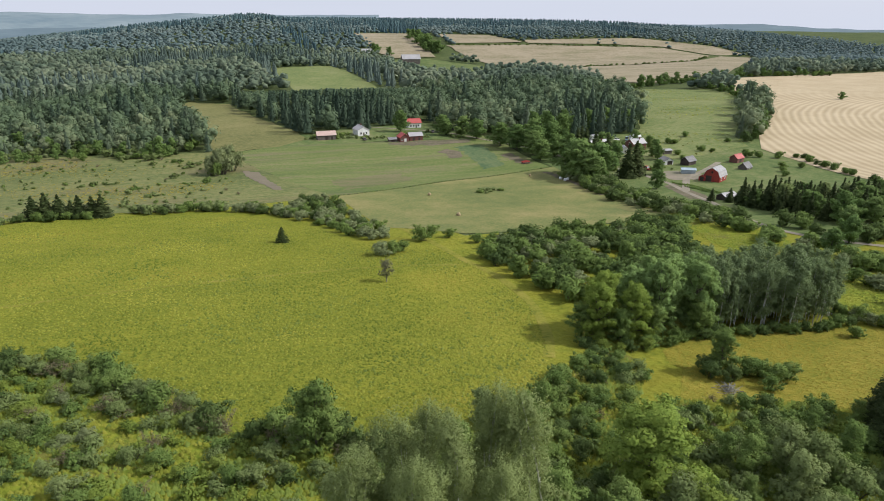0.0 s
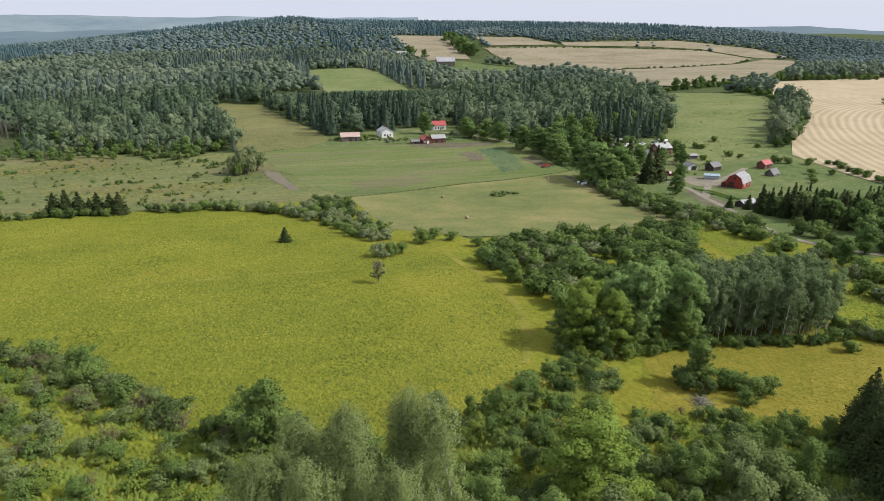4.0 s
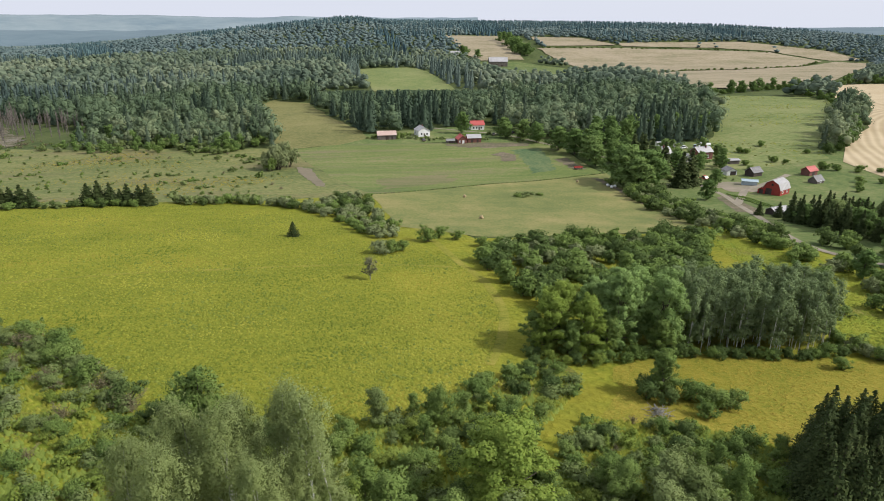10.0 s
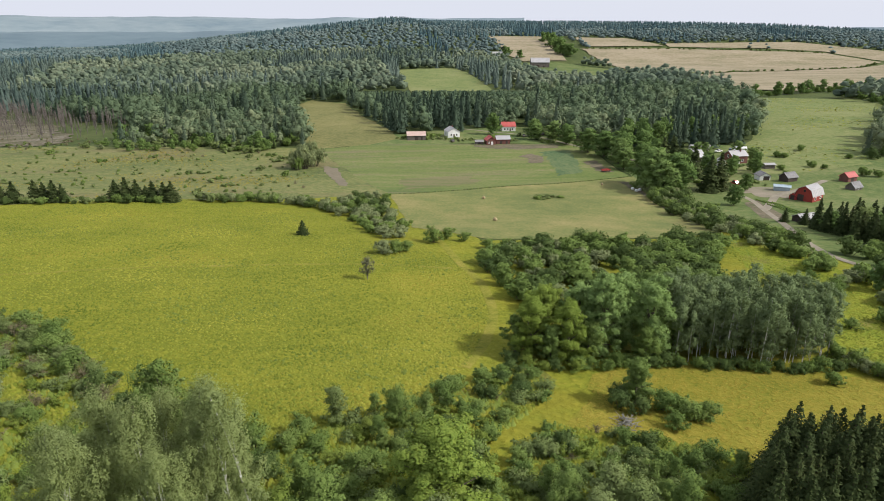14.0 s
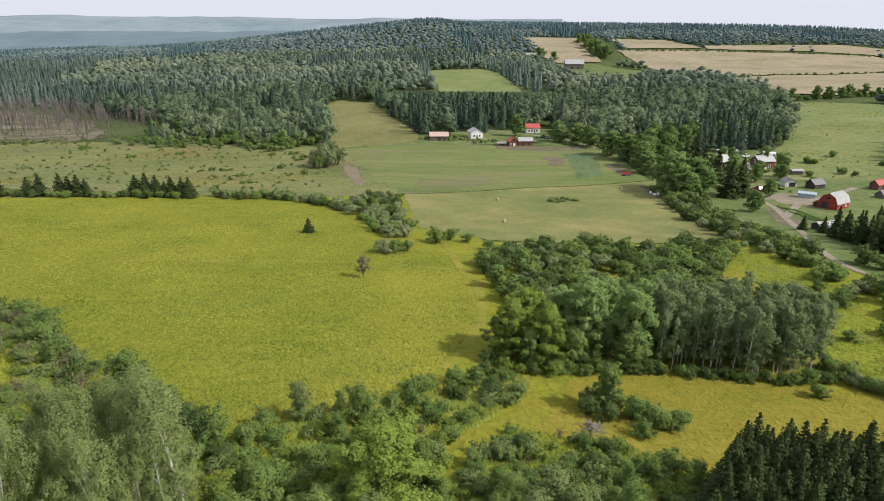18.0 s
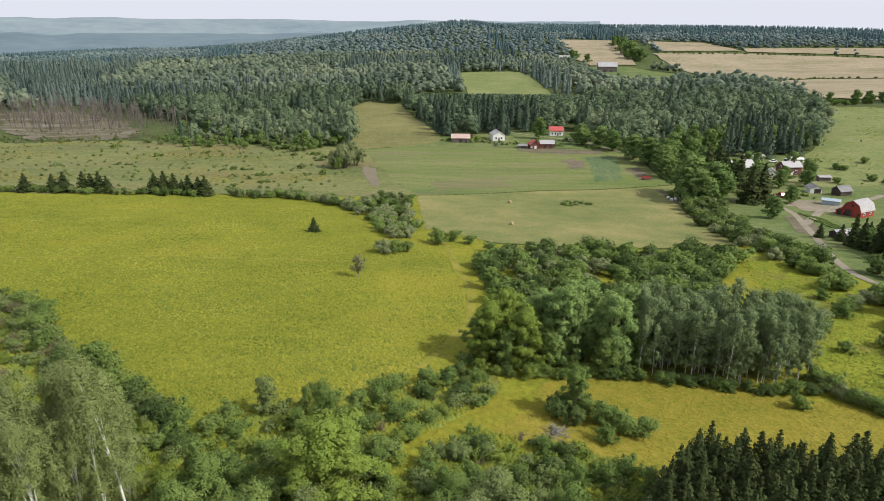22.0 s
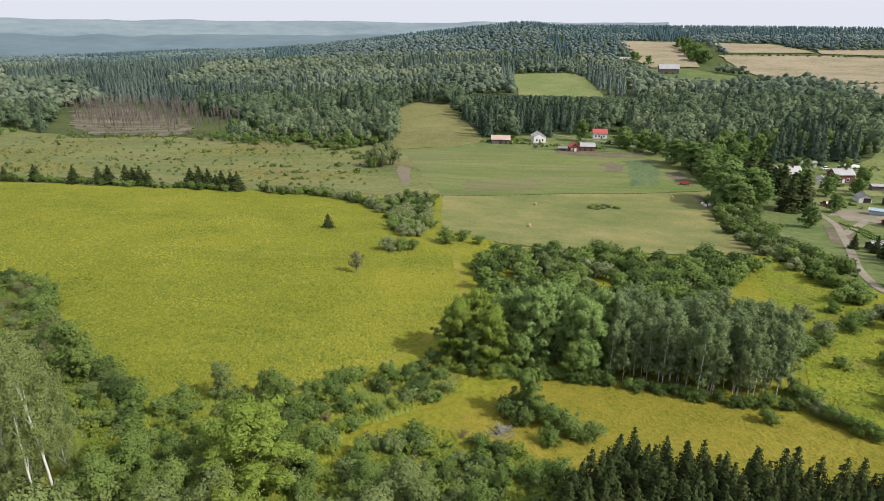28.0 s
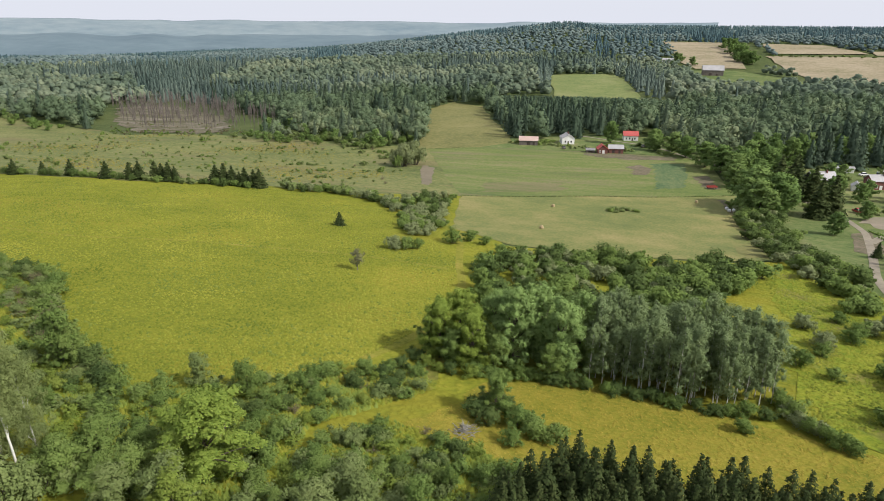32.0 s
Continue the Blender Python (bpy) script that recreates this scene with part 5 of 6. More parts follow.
def wood_tree(rng, n, spire):
    """One far tree, unit height: leaf sprays (places, facings, roundness) over a closed heart of foliage."""
    if spire:
        s = rng.uniform(0, 1, n) ** 1.25
        w = rng.uniform(0, 6.28, n)
        r = (0.175 * (1 - s) ** 0.85 + 0.012) * rng.uniform(0.75, 1.18, n)
        d = np.stack([np.cos(w), np.sin(w), np.full(n, 0.6)], 1)
        P = np.stack([r * np.cos(w), r * np.sin(w), 0.06 + 0.92 * s], 1)
        tiers = 5 if n > 60 else 3 if n > 20 else 2
        prof = [(0.02, 0.03, 0.1)]
        for i in range(tiers):
            z = 0.06 + 0.86 * i / tiers
            r0 = (0.135 if n > 60 else 0.165) * (1 - i / tiers) ** 0.85
            prof += [(r0, z, 0.35), (r0 * 0.52, z + 0.72 * 0.86 / tiers, 0.9)]
        prof.append((0.006, 0.97, 0.8))
        return (P, d, unit(d), *shell(prof, 6 if n > 60 else 4, rng.uniform(0, 6)))
    # a leaning, lopsided crown of several masses of leaves
    m = 6 if n > 100 else 3 if n > 20 else 2
    cz, cw = np.linspace(0.28, 0.80, m), rng.uniform(0, 6.28) + np.arange(m) * 2.4
    off = 0.22 * np.sin(np.pi * np.linspace(0.28, 0.92, m)) * rng.uniform(0.6, 1.3, m)
    C = np.stack([off * np.cos(cw), off * np.sin(cw), cz + rng.normal(0, 0.03, m)], 1)
    R = np.linspace(0.25, 0.16, m) * rng.uniform(0.75, 1.2, m)
    k = rng.choice(m, n, p=R ** 2 / (R ** 2).sum())
    d = unit(rng.normal(0, 1, (n, 3)) + (0, 0, 0.35))
    d[:, 2] = np.where(d[:, 2] < -0.3, -d[:, 2], d[:, 2])
    P = C[k] + d * (R[k] * rng.uniform(0.80, 1.20, n))[:, None]
    mid = np.array((0, 0, 0.42))
    o = unit(0.6 * d + 0.5 * unit(P - mid))
    prof = [(math.cos(e), math.sin(e), math.tan(min(e, 1.4))) for e in np.linspace(-0.8, 1.5, 4 if n > 20 else 3)]
    hearts = [shell(prof, 6 if n > 100 else 5, rng.uniform(0, 6)) for _ in range(m)]
    V = np.concatenate([C[j] + hearts[j][0] * R[j] * (0.62 if n > 100 else 0.90) * rng.uniform(0.85, 1.15, (len(hearts[j][0]), 1)) for j in range(m)])
    N = np.concatenate([unit(0.6 * hearts[j][1] + 0.5 * unit(C[j] + hearts[j][0] * R[j] - mid) + rng.normal(0, 0.25, hearts[j][1].shape)) for j in range(m)])
    return P, o, o, V, N, np.concatenate([hearts[j][2] + j * len(hearts[j][0]) for j in range(m)])


def woods(name, spots, leaves, spire, n, size, label):
    """Many far trees as one body of woodland."""
    rng = np.random.default_rng(len(spots) + n)
    V, N, Fc, own, at_v = [], [], [], [], 0
    shapes = [wood_tree(rng, n, spire) for _ in range(9)]
    grounds = ground_z([p[0] for p in spots], [p[1] for p in spots])
    for i, (x, y, h, w) in enumerate(spots):
        shape = shapes[rng.integers(0, 9)]
        t = rng.uniform(0, 6.28)
        c, s = math.cos(t), math.sin(t)
        turned = [np.stack([q[:, 0] * c - q[:, 1] * s, q[:, 0] * s + q[:, 1] * c, q[:, 2]], 1) for q in shape[:5]]
        v, f = sprays(rng, turned[0] * (w, w, h), turned[1], size * h, 1.2, 0.22, 3)
        nn = np.repeat(rounded(rng, face_normals(v, 3), turned[2], 0.90), 3, axis=0)
        if len(shape) > 3:
            f = np.concatenate([f, shape[5] + len(v)])
            v, nn = np.concatenate([v, turned[3] * (w, w, h)]), np.concatenate([nn, turned[4]])
        V.append(v + (x, y, grounds[i]))
        N.append(nn)
        Fc.append(f + at_v)
        own.append(len(v))
        at_v += len(v)
    me = mesh_of(name, np.concatenate(V), np.concatenate(Fc), leaves, None, False, np.concatenate(N))
    tone = np.clip([0.46 + 0.75 * noise.noise((x * 0.009, y * 0.006, 8.0)) + rng.normal(0, 0.17) for x, y, _, _ in spots], 0, 1)
    at = me.attributes.new("tone", "FLOAT", "POINT")
    at.data.foreach_set("value", np.repeat(tone, own).astype(np.float32))
    return tagged(new(name, me), label, "woods", "", "stuff")


OPEN = [[(-40, 100), (130, 100), (130, 225), (-40, 240)], [(430, 775), (455, 1190), (960, 1138), (1110, 1000), (953, 880), (640, 590), (455, 498), (390, 512)], [(214, 635), (307, 668), (430, 770), (470, 815), (452, 990), (262, 936), (250, 770)],
        [(333, 418), (398, 404), (600, 520), (900, 800), (953, 880), (640, 590), (455, 498), (390, 512)], SCRUB, STRIP, TILLED, MOWN, PASTURE, WHEAT, OPENING, TAN_A, TAN_B, TAN_C, TAN_D, TAN_E,
        [(-10, 236), (0, 262), (20, 276), (62, 282), (84, 298), (110, 296), (118, 262), (128, 229), (60, 240)],
        [(128, 240), (150, 215), (205, 205), (260, 180), (300, 120), (240, 20), (120, -30), (100, 30), (112, 85), (123, 147)],
        [(-480, 95), (-175, 100), (0, 110), (140, 150), (260, 60), (600, -40), (600, -400), (-800, -400), (-800, 95)],
        [(250, 860), (262, 936), (285, 1050), (240, 1100), (262, 1150), (385, 1100), (410, 992), (430, 860)],
        [(384, 1072), (412, 1360), (470, 1340), (450, 1190), (452, 990), (420, 1000)],
        [(470, 1190), (650, 1185), (970, 1135), (970, 1155), (650, 1215), (470, 1220)]]
DEAD = [(-285, 270), (-175, 262), (-140, 290), (-185, 372), (-300, 480), (-345, 510), (-400, 460)]
wr = np.random.default_rng(5)
SPIRE, ROUND = [[], [], []], [[], [], []]
for band, (r0, r1, gap) in enumerate(((270, 680, 10.0), (680, 1250, 12.5), (1250, 2250, 16.0))):
    r = r0
    while r < r1:
        m = int(radians(114) * r / gap)
        az = radians(-52) + (np.arange(m) + wr.uniform(-0.4, 0.4, m)) * radians(114) / m
        rr = r + wr.uniform(-0.45, 0.45, m) * gap
        x, y = rr * np.sin(az), rr * np.cos(az) - 135
        ok = ~inside(x, y, DEAD)
        for poly in OPEN:
            ok &= ~inside(x, y, poly)
        for px, py in zip(x[ok], y[ok]):
            patch = noise.noise((px * 0.006, py * 0.004, 1.7)) + 0.25 * noise.noise((px * 0.02, py * 0.02, 5.0))
            near_sheds = 10 < px < 110 and 262 < py < 420
            block = (px + 205) ** 2 / 90 ** 2 + (py - 672) ** 2 / 34 ** 2 < 1
            spire = wr.random() < ((0.20 if px < 60 else 0.10) if band == 0 else 0.03) or block or (patch > 0.22 and not (py < 470 and px < -30) and not (px > 165 and 380 < py < 1300)) or (near_sheds and px < 85 and wr.random() < 0.85) or (30 < px < 175 and 600 < py < 980 and (px < 50 or px > 142 or py > 860)) or (y.max() > 1500 and py > 1480 and px > -200 and wr.random() < 0.7)
            h = (wr.uniform(0.62, 1.25) if band < 2 else wr.uniform(0.92, 1.05)) * (17.5, 17, 15)[band] * (1.08 if spire else 0.94)
            if near_sheds and spire:
                h = wr.uniform(11, 22)
            if -10 < px < 165 and 385 < py < 560:
                h = min(h, max(3.0, 72 - (py + 138) * 0.1))
            if -200 < px < -40 and py < 330:
                deep = py - np.interp(px, (-190, -142, -107, -72, -45), (282, 260, 256, 236, 240))
                if deep < 14 + 26 * noise.noise((px * 0.03, py * 0.03, 4.0)) and wr.random() < 0.5:
                    continue
                h *= min(1.0, 0.5 + deep / 80)
            if not spire:
                ROUND[band].append((px, py, h, h * wr.uniform(0.85, 1.25) * (1, 1.25, 1.8)[band]))
            else:
                SPIRE[band].append((px, py, h, h * wr.uniform(0.9, 1.25) * (1, 1.15, 1.5)[band]))
        r += gap
# farther bands take the leaf colours with more haze painted in
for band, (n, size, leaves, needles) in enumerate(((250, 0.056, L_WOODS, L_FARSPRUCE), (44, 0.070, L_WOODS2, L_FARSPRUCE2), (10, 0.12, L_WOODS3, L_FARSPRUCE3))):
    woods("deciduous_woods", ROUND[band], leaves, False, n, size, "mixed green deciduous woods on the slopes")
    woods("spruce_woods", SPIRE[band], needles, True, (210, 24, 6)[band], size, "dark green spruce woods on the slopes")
line_of([(454, 1186), (640, 1184), (842, 1163), (960, 1132)], 9, mixed((1, F_TINY, 1.5)), "far hedge", 4, 0.8, bulk)
line_of([(428, 785), (603, 871), (774, 907), (890, 953), (992, 1029)], 9, mixed((1, F_TINY, 1.3)), "far hedge", 3, 0.75, bulk)
line_of([(393, 1160), (402, 1105), (399, 1225), (405, 1290)], 14, mixed((1, F_TREE, 2.0)), "far hedge", 14, 1.0, bulk)
line_of([(262, 1080), (286, 1060), (292, 1110), (262, 1160)], 16, mixed((1, F_TREE, 1.4)), "far hedge", 12, 0.7, bulk)
grow_bulk("far hedge", "far_hedgerow", "thin hedge lines across the far tan fields")



# ---- buildings ----
def gable_house(name, label, category, x, y, turn, width, length, wall_h, ridge_h, wall_mat, roof_mat, windows=(), doors=(), gambrel=False, over=0.4, chimney=False, group=""):
    """A building whose ridge runs along its own y. windows and doors: (face, along, sill or 0, width, height, panel
    material, trim); faces 0 front gable (-y), 1 right, 2 back, 3 left.
    """
    if 140 < x < 240 and 60 < y < 150 and not gambrel:
        width, length, wall_h, ridge_h = width * 0.8, length * 0.8, wall_h * 0.85, ridge_h * 0.85
    e = new(name)
    zs = [gz(x + a, y + b) for a in (-width / 2, width / 2) for b in (-length / 2, length / 2)]
    e.matrix_world = pose(x, y, min(zs) + 0.1, 0, 0, turn)
    w, l, t = width / 2, length / 2, 0.2
    if gambrel:
        side = [(-w, wall_h), (-w * 0.72, wall_h + (ridge_h - wall_h) * 0.62), (0, ridge_h), (w * 0.72, wall_h + (ridge_h - wall_h) * 0.62), (w, wall_h)]
    else:
        side = [(-w, wall_h), (0, ridge_h), (w, wall_h)]
    end = [(-w, -0.4)] + side + [(w, -0.4)]
    part("wall", (prism(end, -l, -l + t), wall_mat), e)
    part("wall", (prism(end, l - t, l), wall_mat), e)
    for s in (-1, 1):
        part("wall", (boxed(min(s * w, s * (w - t)), max(s * w, s * (w - t)), -l + t + 0.003, l - t - 0.003, -0.4, wall_h - 0.01), wall_mat), e)
    n = len(side)
    for i in range(n - 1):
        (xa, za), (xb, zb) = side[i], side[i + 1]
        d = math.hypot(xb - xa, zb - za)
        ux, uz = (xb - xa) / d, (zb - za) / d
        ka = over if i == 0 else 0.0
        kb = over if i == n - 2 else 0.0
        nx, nz = -uz * 0.12, ux * 0.12
        pa, pb = (xa - ux * ka, za - uz * ka + 0.01), (xb + ux * kb, zb + uz * kb + 0.01)
        part("roof_panel", (prism([pa, pb, (pb[0] + nx, pb[1] + nz), (pa[0] + nx, pa[1] + nz)], -l - over, l + over), roof_mat), e)
        # standing seams of the sheet roof
        m = int(length / 1.2)
        for k in range(m):
            yy = -l + (k + 0.5) * length / m
            part("roof_seam", (prism([(pa[0] + nx, pa[1] + nz), (pb[0] + nx, pb[1] + nz), (pb[0] + nx * 1.5, pb[1] + nz * 1.5), (pa[0] + nx * 1.5, pa[1] + nz * 1.5)], yy - 0.04, yy + 0.04), roof_mat), e)
    part("ridge_cap", (boxed(-0.16, 0.16, -l - over, l + over, ridge_h + 0.06, ridge_h + 0.20), roof_mat), e)
    if chimney:
        part("chimney", (boxed(0.4, 1.0, l * 0.3, l * 0.3 + 0.6, ridge_h - 0.8, ridge_h + 0.9), W_BROWN), e)
    for kind, rows in (("window", windows), ("door", doors)):
        for face, along, sill, ww, hh, mat, trim in rows:
            q = (pose(along, -l, sill), pose(w, along, sill, 0, 0, 90), pose(-along, l, sill, 0, 0, 180), pose(-w, -along, sill, 0, 0, -90))[face]
            if kind == "window":
                f = part("window", (boxed(-ww / 2, ww / 2, -0.02, 0.06, 0, hh), G_PANE), e, "dark glass pane", q)
            else:
                f = part("door", (boxed(-ww / 2, ww / 2, -0.03, 0.06, 0, hh), mat), e, "", q)
            if trim:
                for a in ((-ww / 2 - 0.14, -ww / 2, -0.08, 0.02, -0.1, hh + 0.14), (ww / 2, ww / 2 + 0.14, -0.08, 0.02, -0.1, hh + 0.14), (-ww / 2, ww / 2, -0.08, 0.02, hh, hh + 0.14), (-ww / 2, ww / 2, -0.10, 0.02, -0.12, 0.0)):
                    part("frame", (boxed(*a), trim), f)
    return tagged(e, label, category, group)


def win(face, along, sill=1.0, ww=0.9, hh=1.2, trim=None):
    return (face, along, sill, ww, hh, None, trim or W_WHITE)


# default dark panel: shut doors, and the shade inside open doorways
def dr(face, along, ww, hh, mat=None, trim=None):
    return (face, along, 0.0, ww, hh, mat or W_DARK, trim)


# the red barn and the farm's sheds
gable_house("gambrel_barn", "red gambrel barn with pale metal roof, dark panel for its shaded open doorway", "barn", 171.6, 87.6, -62, 7.0, 8.4, 2.8, 6.3, W_RED, R_METAL, (win(0, 0, 4.0, 0.8, 0.9, W_RED), win(1, -2, 1.2, 0.8, 0.8), win(1, 2, 1.2, 0.8, 0.8)), (dr(0, -1.2, 2.4, 2.8),), True, 0.35)
gable_house("barn_wing", "low red wing on the end of the barn", "shed", 166.9, 89.6, -62, 3.4, 3.8, 1.9, 3.0, W_RED, W_RED, (), (dr(0, 0, 1.6, 1.9),), False, 0.2)
gable_house("storage_shed", "long pale blue metal shed in the farmyard", "shed", 172.6, 106.0, 60, 4.4, 7.6, 2.5, 3.1, W_BLUE, W_BLUE, (), (dr(0, 0, 1.8, 2.0, W_BLUE, W_BLUE),))
gable_house("old_barn", "small dark weathered barn with sagging roof", "barn", 189.0, 125.5, -74, 6.0, 7.6, 2.8, 5.0, W_DARK, R_GREY, (), (dr(0, 0, 1.8, 2.2),))
gable_house("garage", "white gabled garage, dark panel for its shaded open doorway", "garage", 180.2, 131.5, -6, 6.2, 6.6, 2.7, 4.3, W_WHITE, R_GREY, (), (dr(0, 0.6, 2.8, 2.2),))
gable_house("garden_shed", "small grey shed with pale flat roof", "shed", 197.4, 153.5, 88, 3.4, 5.2, 2.2, 2.7, W_GREY, R_METAL, (), (dr(1, 0, 1.0, 1.9),))
gable_house("red_shed", "dark red shed with red metal roof", "shed", 214.0, 119.5, -74, 5.4, 7.4, 2.9, 4.8, W_BROWN, R_RED, (), (dr(1, 0, 1.8, 2.2),))
gable_house("lean_shed", "weathered grey shed half fallen in", "shed", 204.6, 104.0, -70, 5.2, 6.6, 1.6, 3.9, W_GREY, R_GREY, (win(1, 0, 0.6, 0.8, 0.8),), ())
gable_house("low_shed", "low dark shed with white metal roof", "shed", 141.0, 48.0, -80, 4.4, 6.2, 2.0, 3.1, W_DARK, R_METAL, (), (dr(0, 0, 1.4, 1.7),))
gable_house("farmhouse", "dark farmhouse with pale metal roof under trees", "house", 166.0, 172.5, -80, 8.0, 11.0, 4.4, 7.2, W_DARK, R_METAL, (win(1, -3, 1.2), win(1, 0, 1.2), win(1, 3, 1.2), win(0, 0, 3.6)), (dr(0, 1.8, 1.0, 2.1, W_WHITE, W_WHITE),), False, 0.5, True)
gable_house("red_house", "brown-red house with white metal roof", "house", 189.5, 170.0, -84, 7.0, 9.0, 4.2, 6.4, W_BROWN, R_METAL, (win(1, -2.4, 1.2), win(1, 1.6, 1.2), win(0, 0, 3.2)), (dr(1, -0.4, 1.0, 2.1, W_WHITE, W_WHITE),), False, 0.4, True)
gable_house("white_shed", "small white shed with grey roof", "shed", 178.6, 165.0, -20, 4.0, 5.0, 2.5, 3.9, W_WHITE, R_METAL, (win(0, 0, 1.0, 0.8, 0.9),), (dr(1, 0, 1.0, 2.0),))
gable_house("mobile_home", "long white mobile home with low roof", "mobile home", 188.5, 205.5, 86, 3.8, 11.0, 2.7, 3.2, W_WHITE, R_METAL, (win(3, -3.4), win(3, 0.5), win(3, 3.6)), (dr(3, -1.4, 0.9, 2.0, W_GREY, W_WHITE),))
gable_house("canopy_tent", "white rounded canopy over farm gear", "canopy", 206.0, 193.5, 70, 4.2, 6.0, 2.0, 3.4, W_WHITE, W_WHITE, (), (dr(0, 0, 2.8, 2.2),), True)

# the houses at the head of the sown field
gable_house("field_shed", "weathered dark shed with rusted pale roof", "shed", 29.3, 257.5, 90, 6.2, 11.2, 2.9, 4.9, W_GREY, R_RUST, (), (dr(3, 0, 2.0, 2.2), dr(3, 3.2, 1.2, 2.0)))
gable_house("white_cottage", "white gabled cottage with pale roof", "house", 53.0, 266.0, 8, 7.6, 9.6, 3.6, 5.8, W_WHITE, R_METAL, (win(0, -1.8, 1.1), win(0, 1.8, 1.1), win(3, -2, 1.1), win(1, 2, 1.1)), (dr(0, 0, 0.95, 2.1, W_GREY, W_WHITE),), False, 0.35, True)
gable_house("red_stable", "small dark red gabled stable", "stable", 72.2, 237.6, 4, 5.6, 6.2, 2.7, 4.8, W_BROWN, R_RED, (win(0, -1.6, 0.9, 0.7, 0.8),), (dr(0, 0.4, 1.4, 2.0, W_WHITE, W_BROWN),))
gable_house("plank_shed", "dark plank shed with pale metal roof", "shed", 80.0, 238.6, 90, 5.6, 8.2, 2.9, 4.6, W_BROWN, R_METAL, (), (dr(3, -1.5, 1.6, 2.0), dr(3, 2, 1.2, 1.9)))
gable_house("lean_to", "low brown lean-to, dark panel for its shaded open front", "shed", 65.6, 238.2, 90, 3.8, 4.6, 1.6, 2.4, W_GREY, R_GREY, (), (dr(3, 0, 2.4, 1.3),))
gable_house("red_roof_house", "white house with bright red metal roof", "house", 94.2, 287.0, 90, 6.8, 9.0, 3.4, 5.8, W_WHITE, R_RED, (win(3, -2.8), win(3, -0.8), win(3, 2.4), win(0, 0, 1.2)), (dr(3, 0.9, 0.95, 2.1, W_GREY, W_WHITE),), False, 0.4, True)
gable_house("weathered_barn", "large grey weathered barn with pale metal roof", "barn", 312, 1000, 84, 16, 32, 10, 17, W_GREY, R_METAL, (), (dr(3, -4, 4.5, 5), dr(3, 6, 3, 4)), False, 0.8)
gable_house("ridge_house", "long white house among trees on the ridge", "house", 262, 1128, 88, 9, 20, 5, 8, W_WHITE, R_METAL, (win(3, -6, 1.2, 1.4, 1.8), win(3, 0, 1.2, 1.4, 1.8), win(3, 5, 1.2, 1.4, 1.8)), ())


# ---- farm things ----
def revolve(profile, n=14):
    bm = bmesh.new()
    rings = [[bm.verts.new((r * math.cos(2 * math.pi * k / n), r * math.sin(2 * math.pi * k / n), z)) for k in range(n)] for r, z in profile]
    for a, b in zip(rings, rings[1:]):
        for k in range(n):
            bm.faces.new((a[k], a[(k + 1) % n], b[(k + 1) % n], b[k]))
    bm.faces.new(rings[0][::-1])
    bm.faces.new(rings[-1])
    return bm


def single(name, bm, mat, x, y, turn, label, category, group="", lift=0.0):
    me = bpy.data.meshes.new(name)
    bmesh.ops.recalc_face_normals(bm, faces=bm.faces)
    bm.to_mesh(me)
    bm.free()
    me.materials.append(mat)
    ob = new(name, me)
    ob.matrix_world = pose(x, y, gz(x, y) + lift, 0, 0, turn)
    return tagged(ob, label, category, group)


for x, y, r in ((38.0, 57.0, 0.62), (42.4, 100.2, 0.6), (102.0, 129.5, 0.5)):
    bm = revolve([(r * 1.1, 0), (r * 1.2, 0.35), (r * 1.05, 0.75), (r * 0.6, 1.05), (0.08, 1.18)], 12)
    for v in bm.verts:
        v.co.x += 0.16 * noise.noise(v.co * 2 + Vector((x, y, 0)))
        v.co.y += 0.16 * noise.noise(v.co * 2 + Vector((y, x, 4)))
    single("haycock", bm, H_STRAW, x, y, 0, "small loose haycock standing in the mown field", "haycock", "haycocks in the mown field", 0.12)
for x, y, t in ((110.5, 116, 10), (112.4, 113, 40), (110.2, 111.6, 70)):
    bm = revolve([(0.35, -0.62), (0.6, -0.5), (0.64, 0), (0.6, 0.5), (0.35, 0.62)], 14)
    bmesh.ops.rotate(bm, cent=(0, 0, 0), matrix=Matrix.Rotation(math.pi / 2, 3, "X"), verts=bm.verts)
    single("wrapped_bale", bm, W_WHITE, x, y, t, "white plastic-wrapped round bale beside the hedge", "bale", "wrapped bales", 0.75)


def vehicle(name, x, y, turn, paint, label, category, length=4.4, height=1.5):
    """A parked vehicle: body, cabin with dark glass, four wheels."""
    e = new(name)
    e.matrix_world = pose(x, y, gz(x, y) + 0.35, 0, 0, turn)
    l, w = length / 2, 0.88
    part("body", (prism([(-l, 0.28), (-l, 0.85), (-l * 0.55, 0.92), (l * 0.5, 0.95), (l, 0.82), (l, 0.28)], -w, w), paint), e)
    part("cabin", (prism([(-l * 0.55, 0.93), (-l * 0.3, height), (l * 0.35, height), (l * 0.55, 0.96)], -w * 0.88, w * 0.88), G_PANE), e, "dark glazed cabin")
    part("roof_panel", (prism([(-l * 0.28, height + 0.005), (l * 0.33, height + 0.005), (l * 0.30, height + 0.06), (-l * 0.25, height + 0.06)], -w * 0.84, w * 0.84), paint), e)
    for sx in (-0.62, 0.62):
        for sy in (-1, 1):
            bm = revolve([(0.24, -0.1), (0.33, -0.07), (0.33, 0.07), (0.24, 0.1)], 14)
            part("wheel", (bm, W_DARK), e, "black rubber wheel", pose(l * sx, sy * w * 0.9, 0.33, 90))
    return tagged(e, label, category)


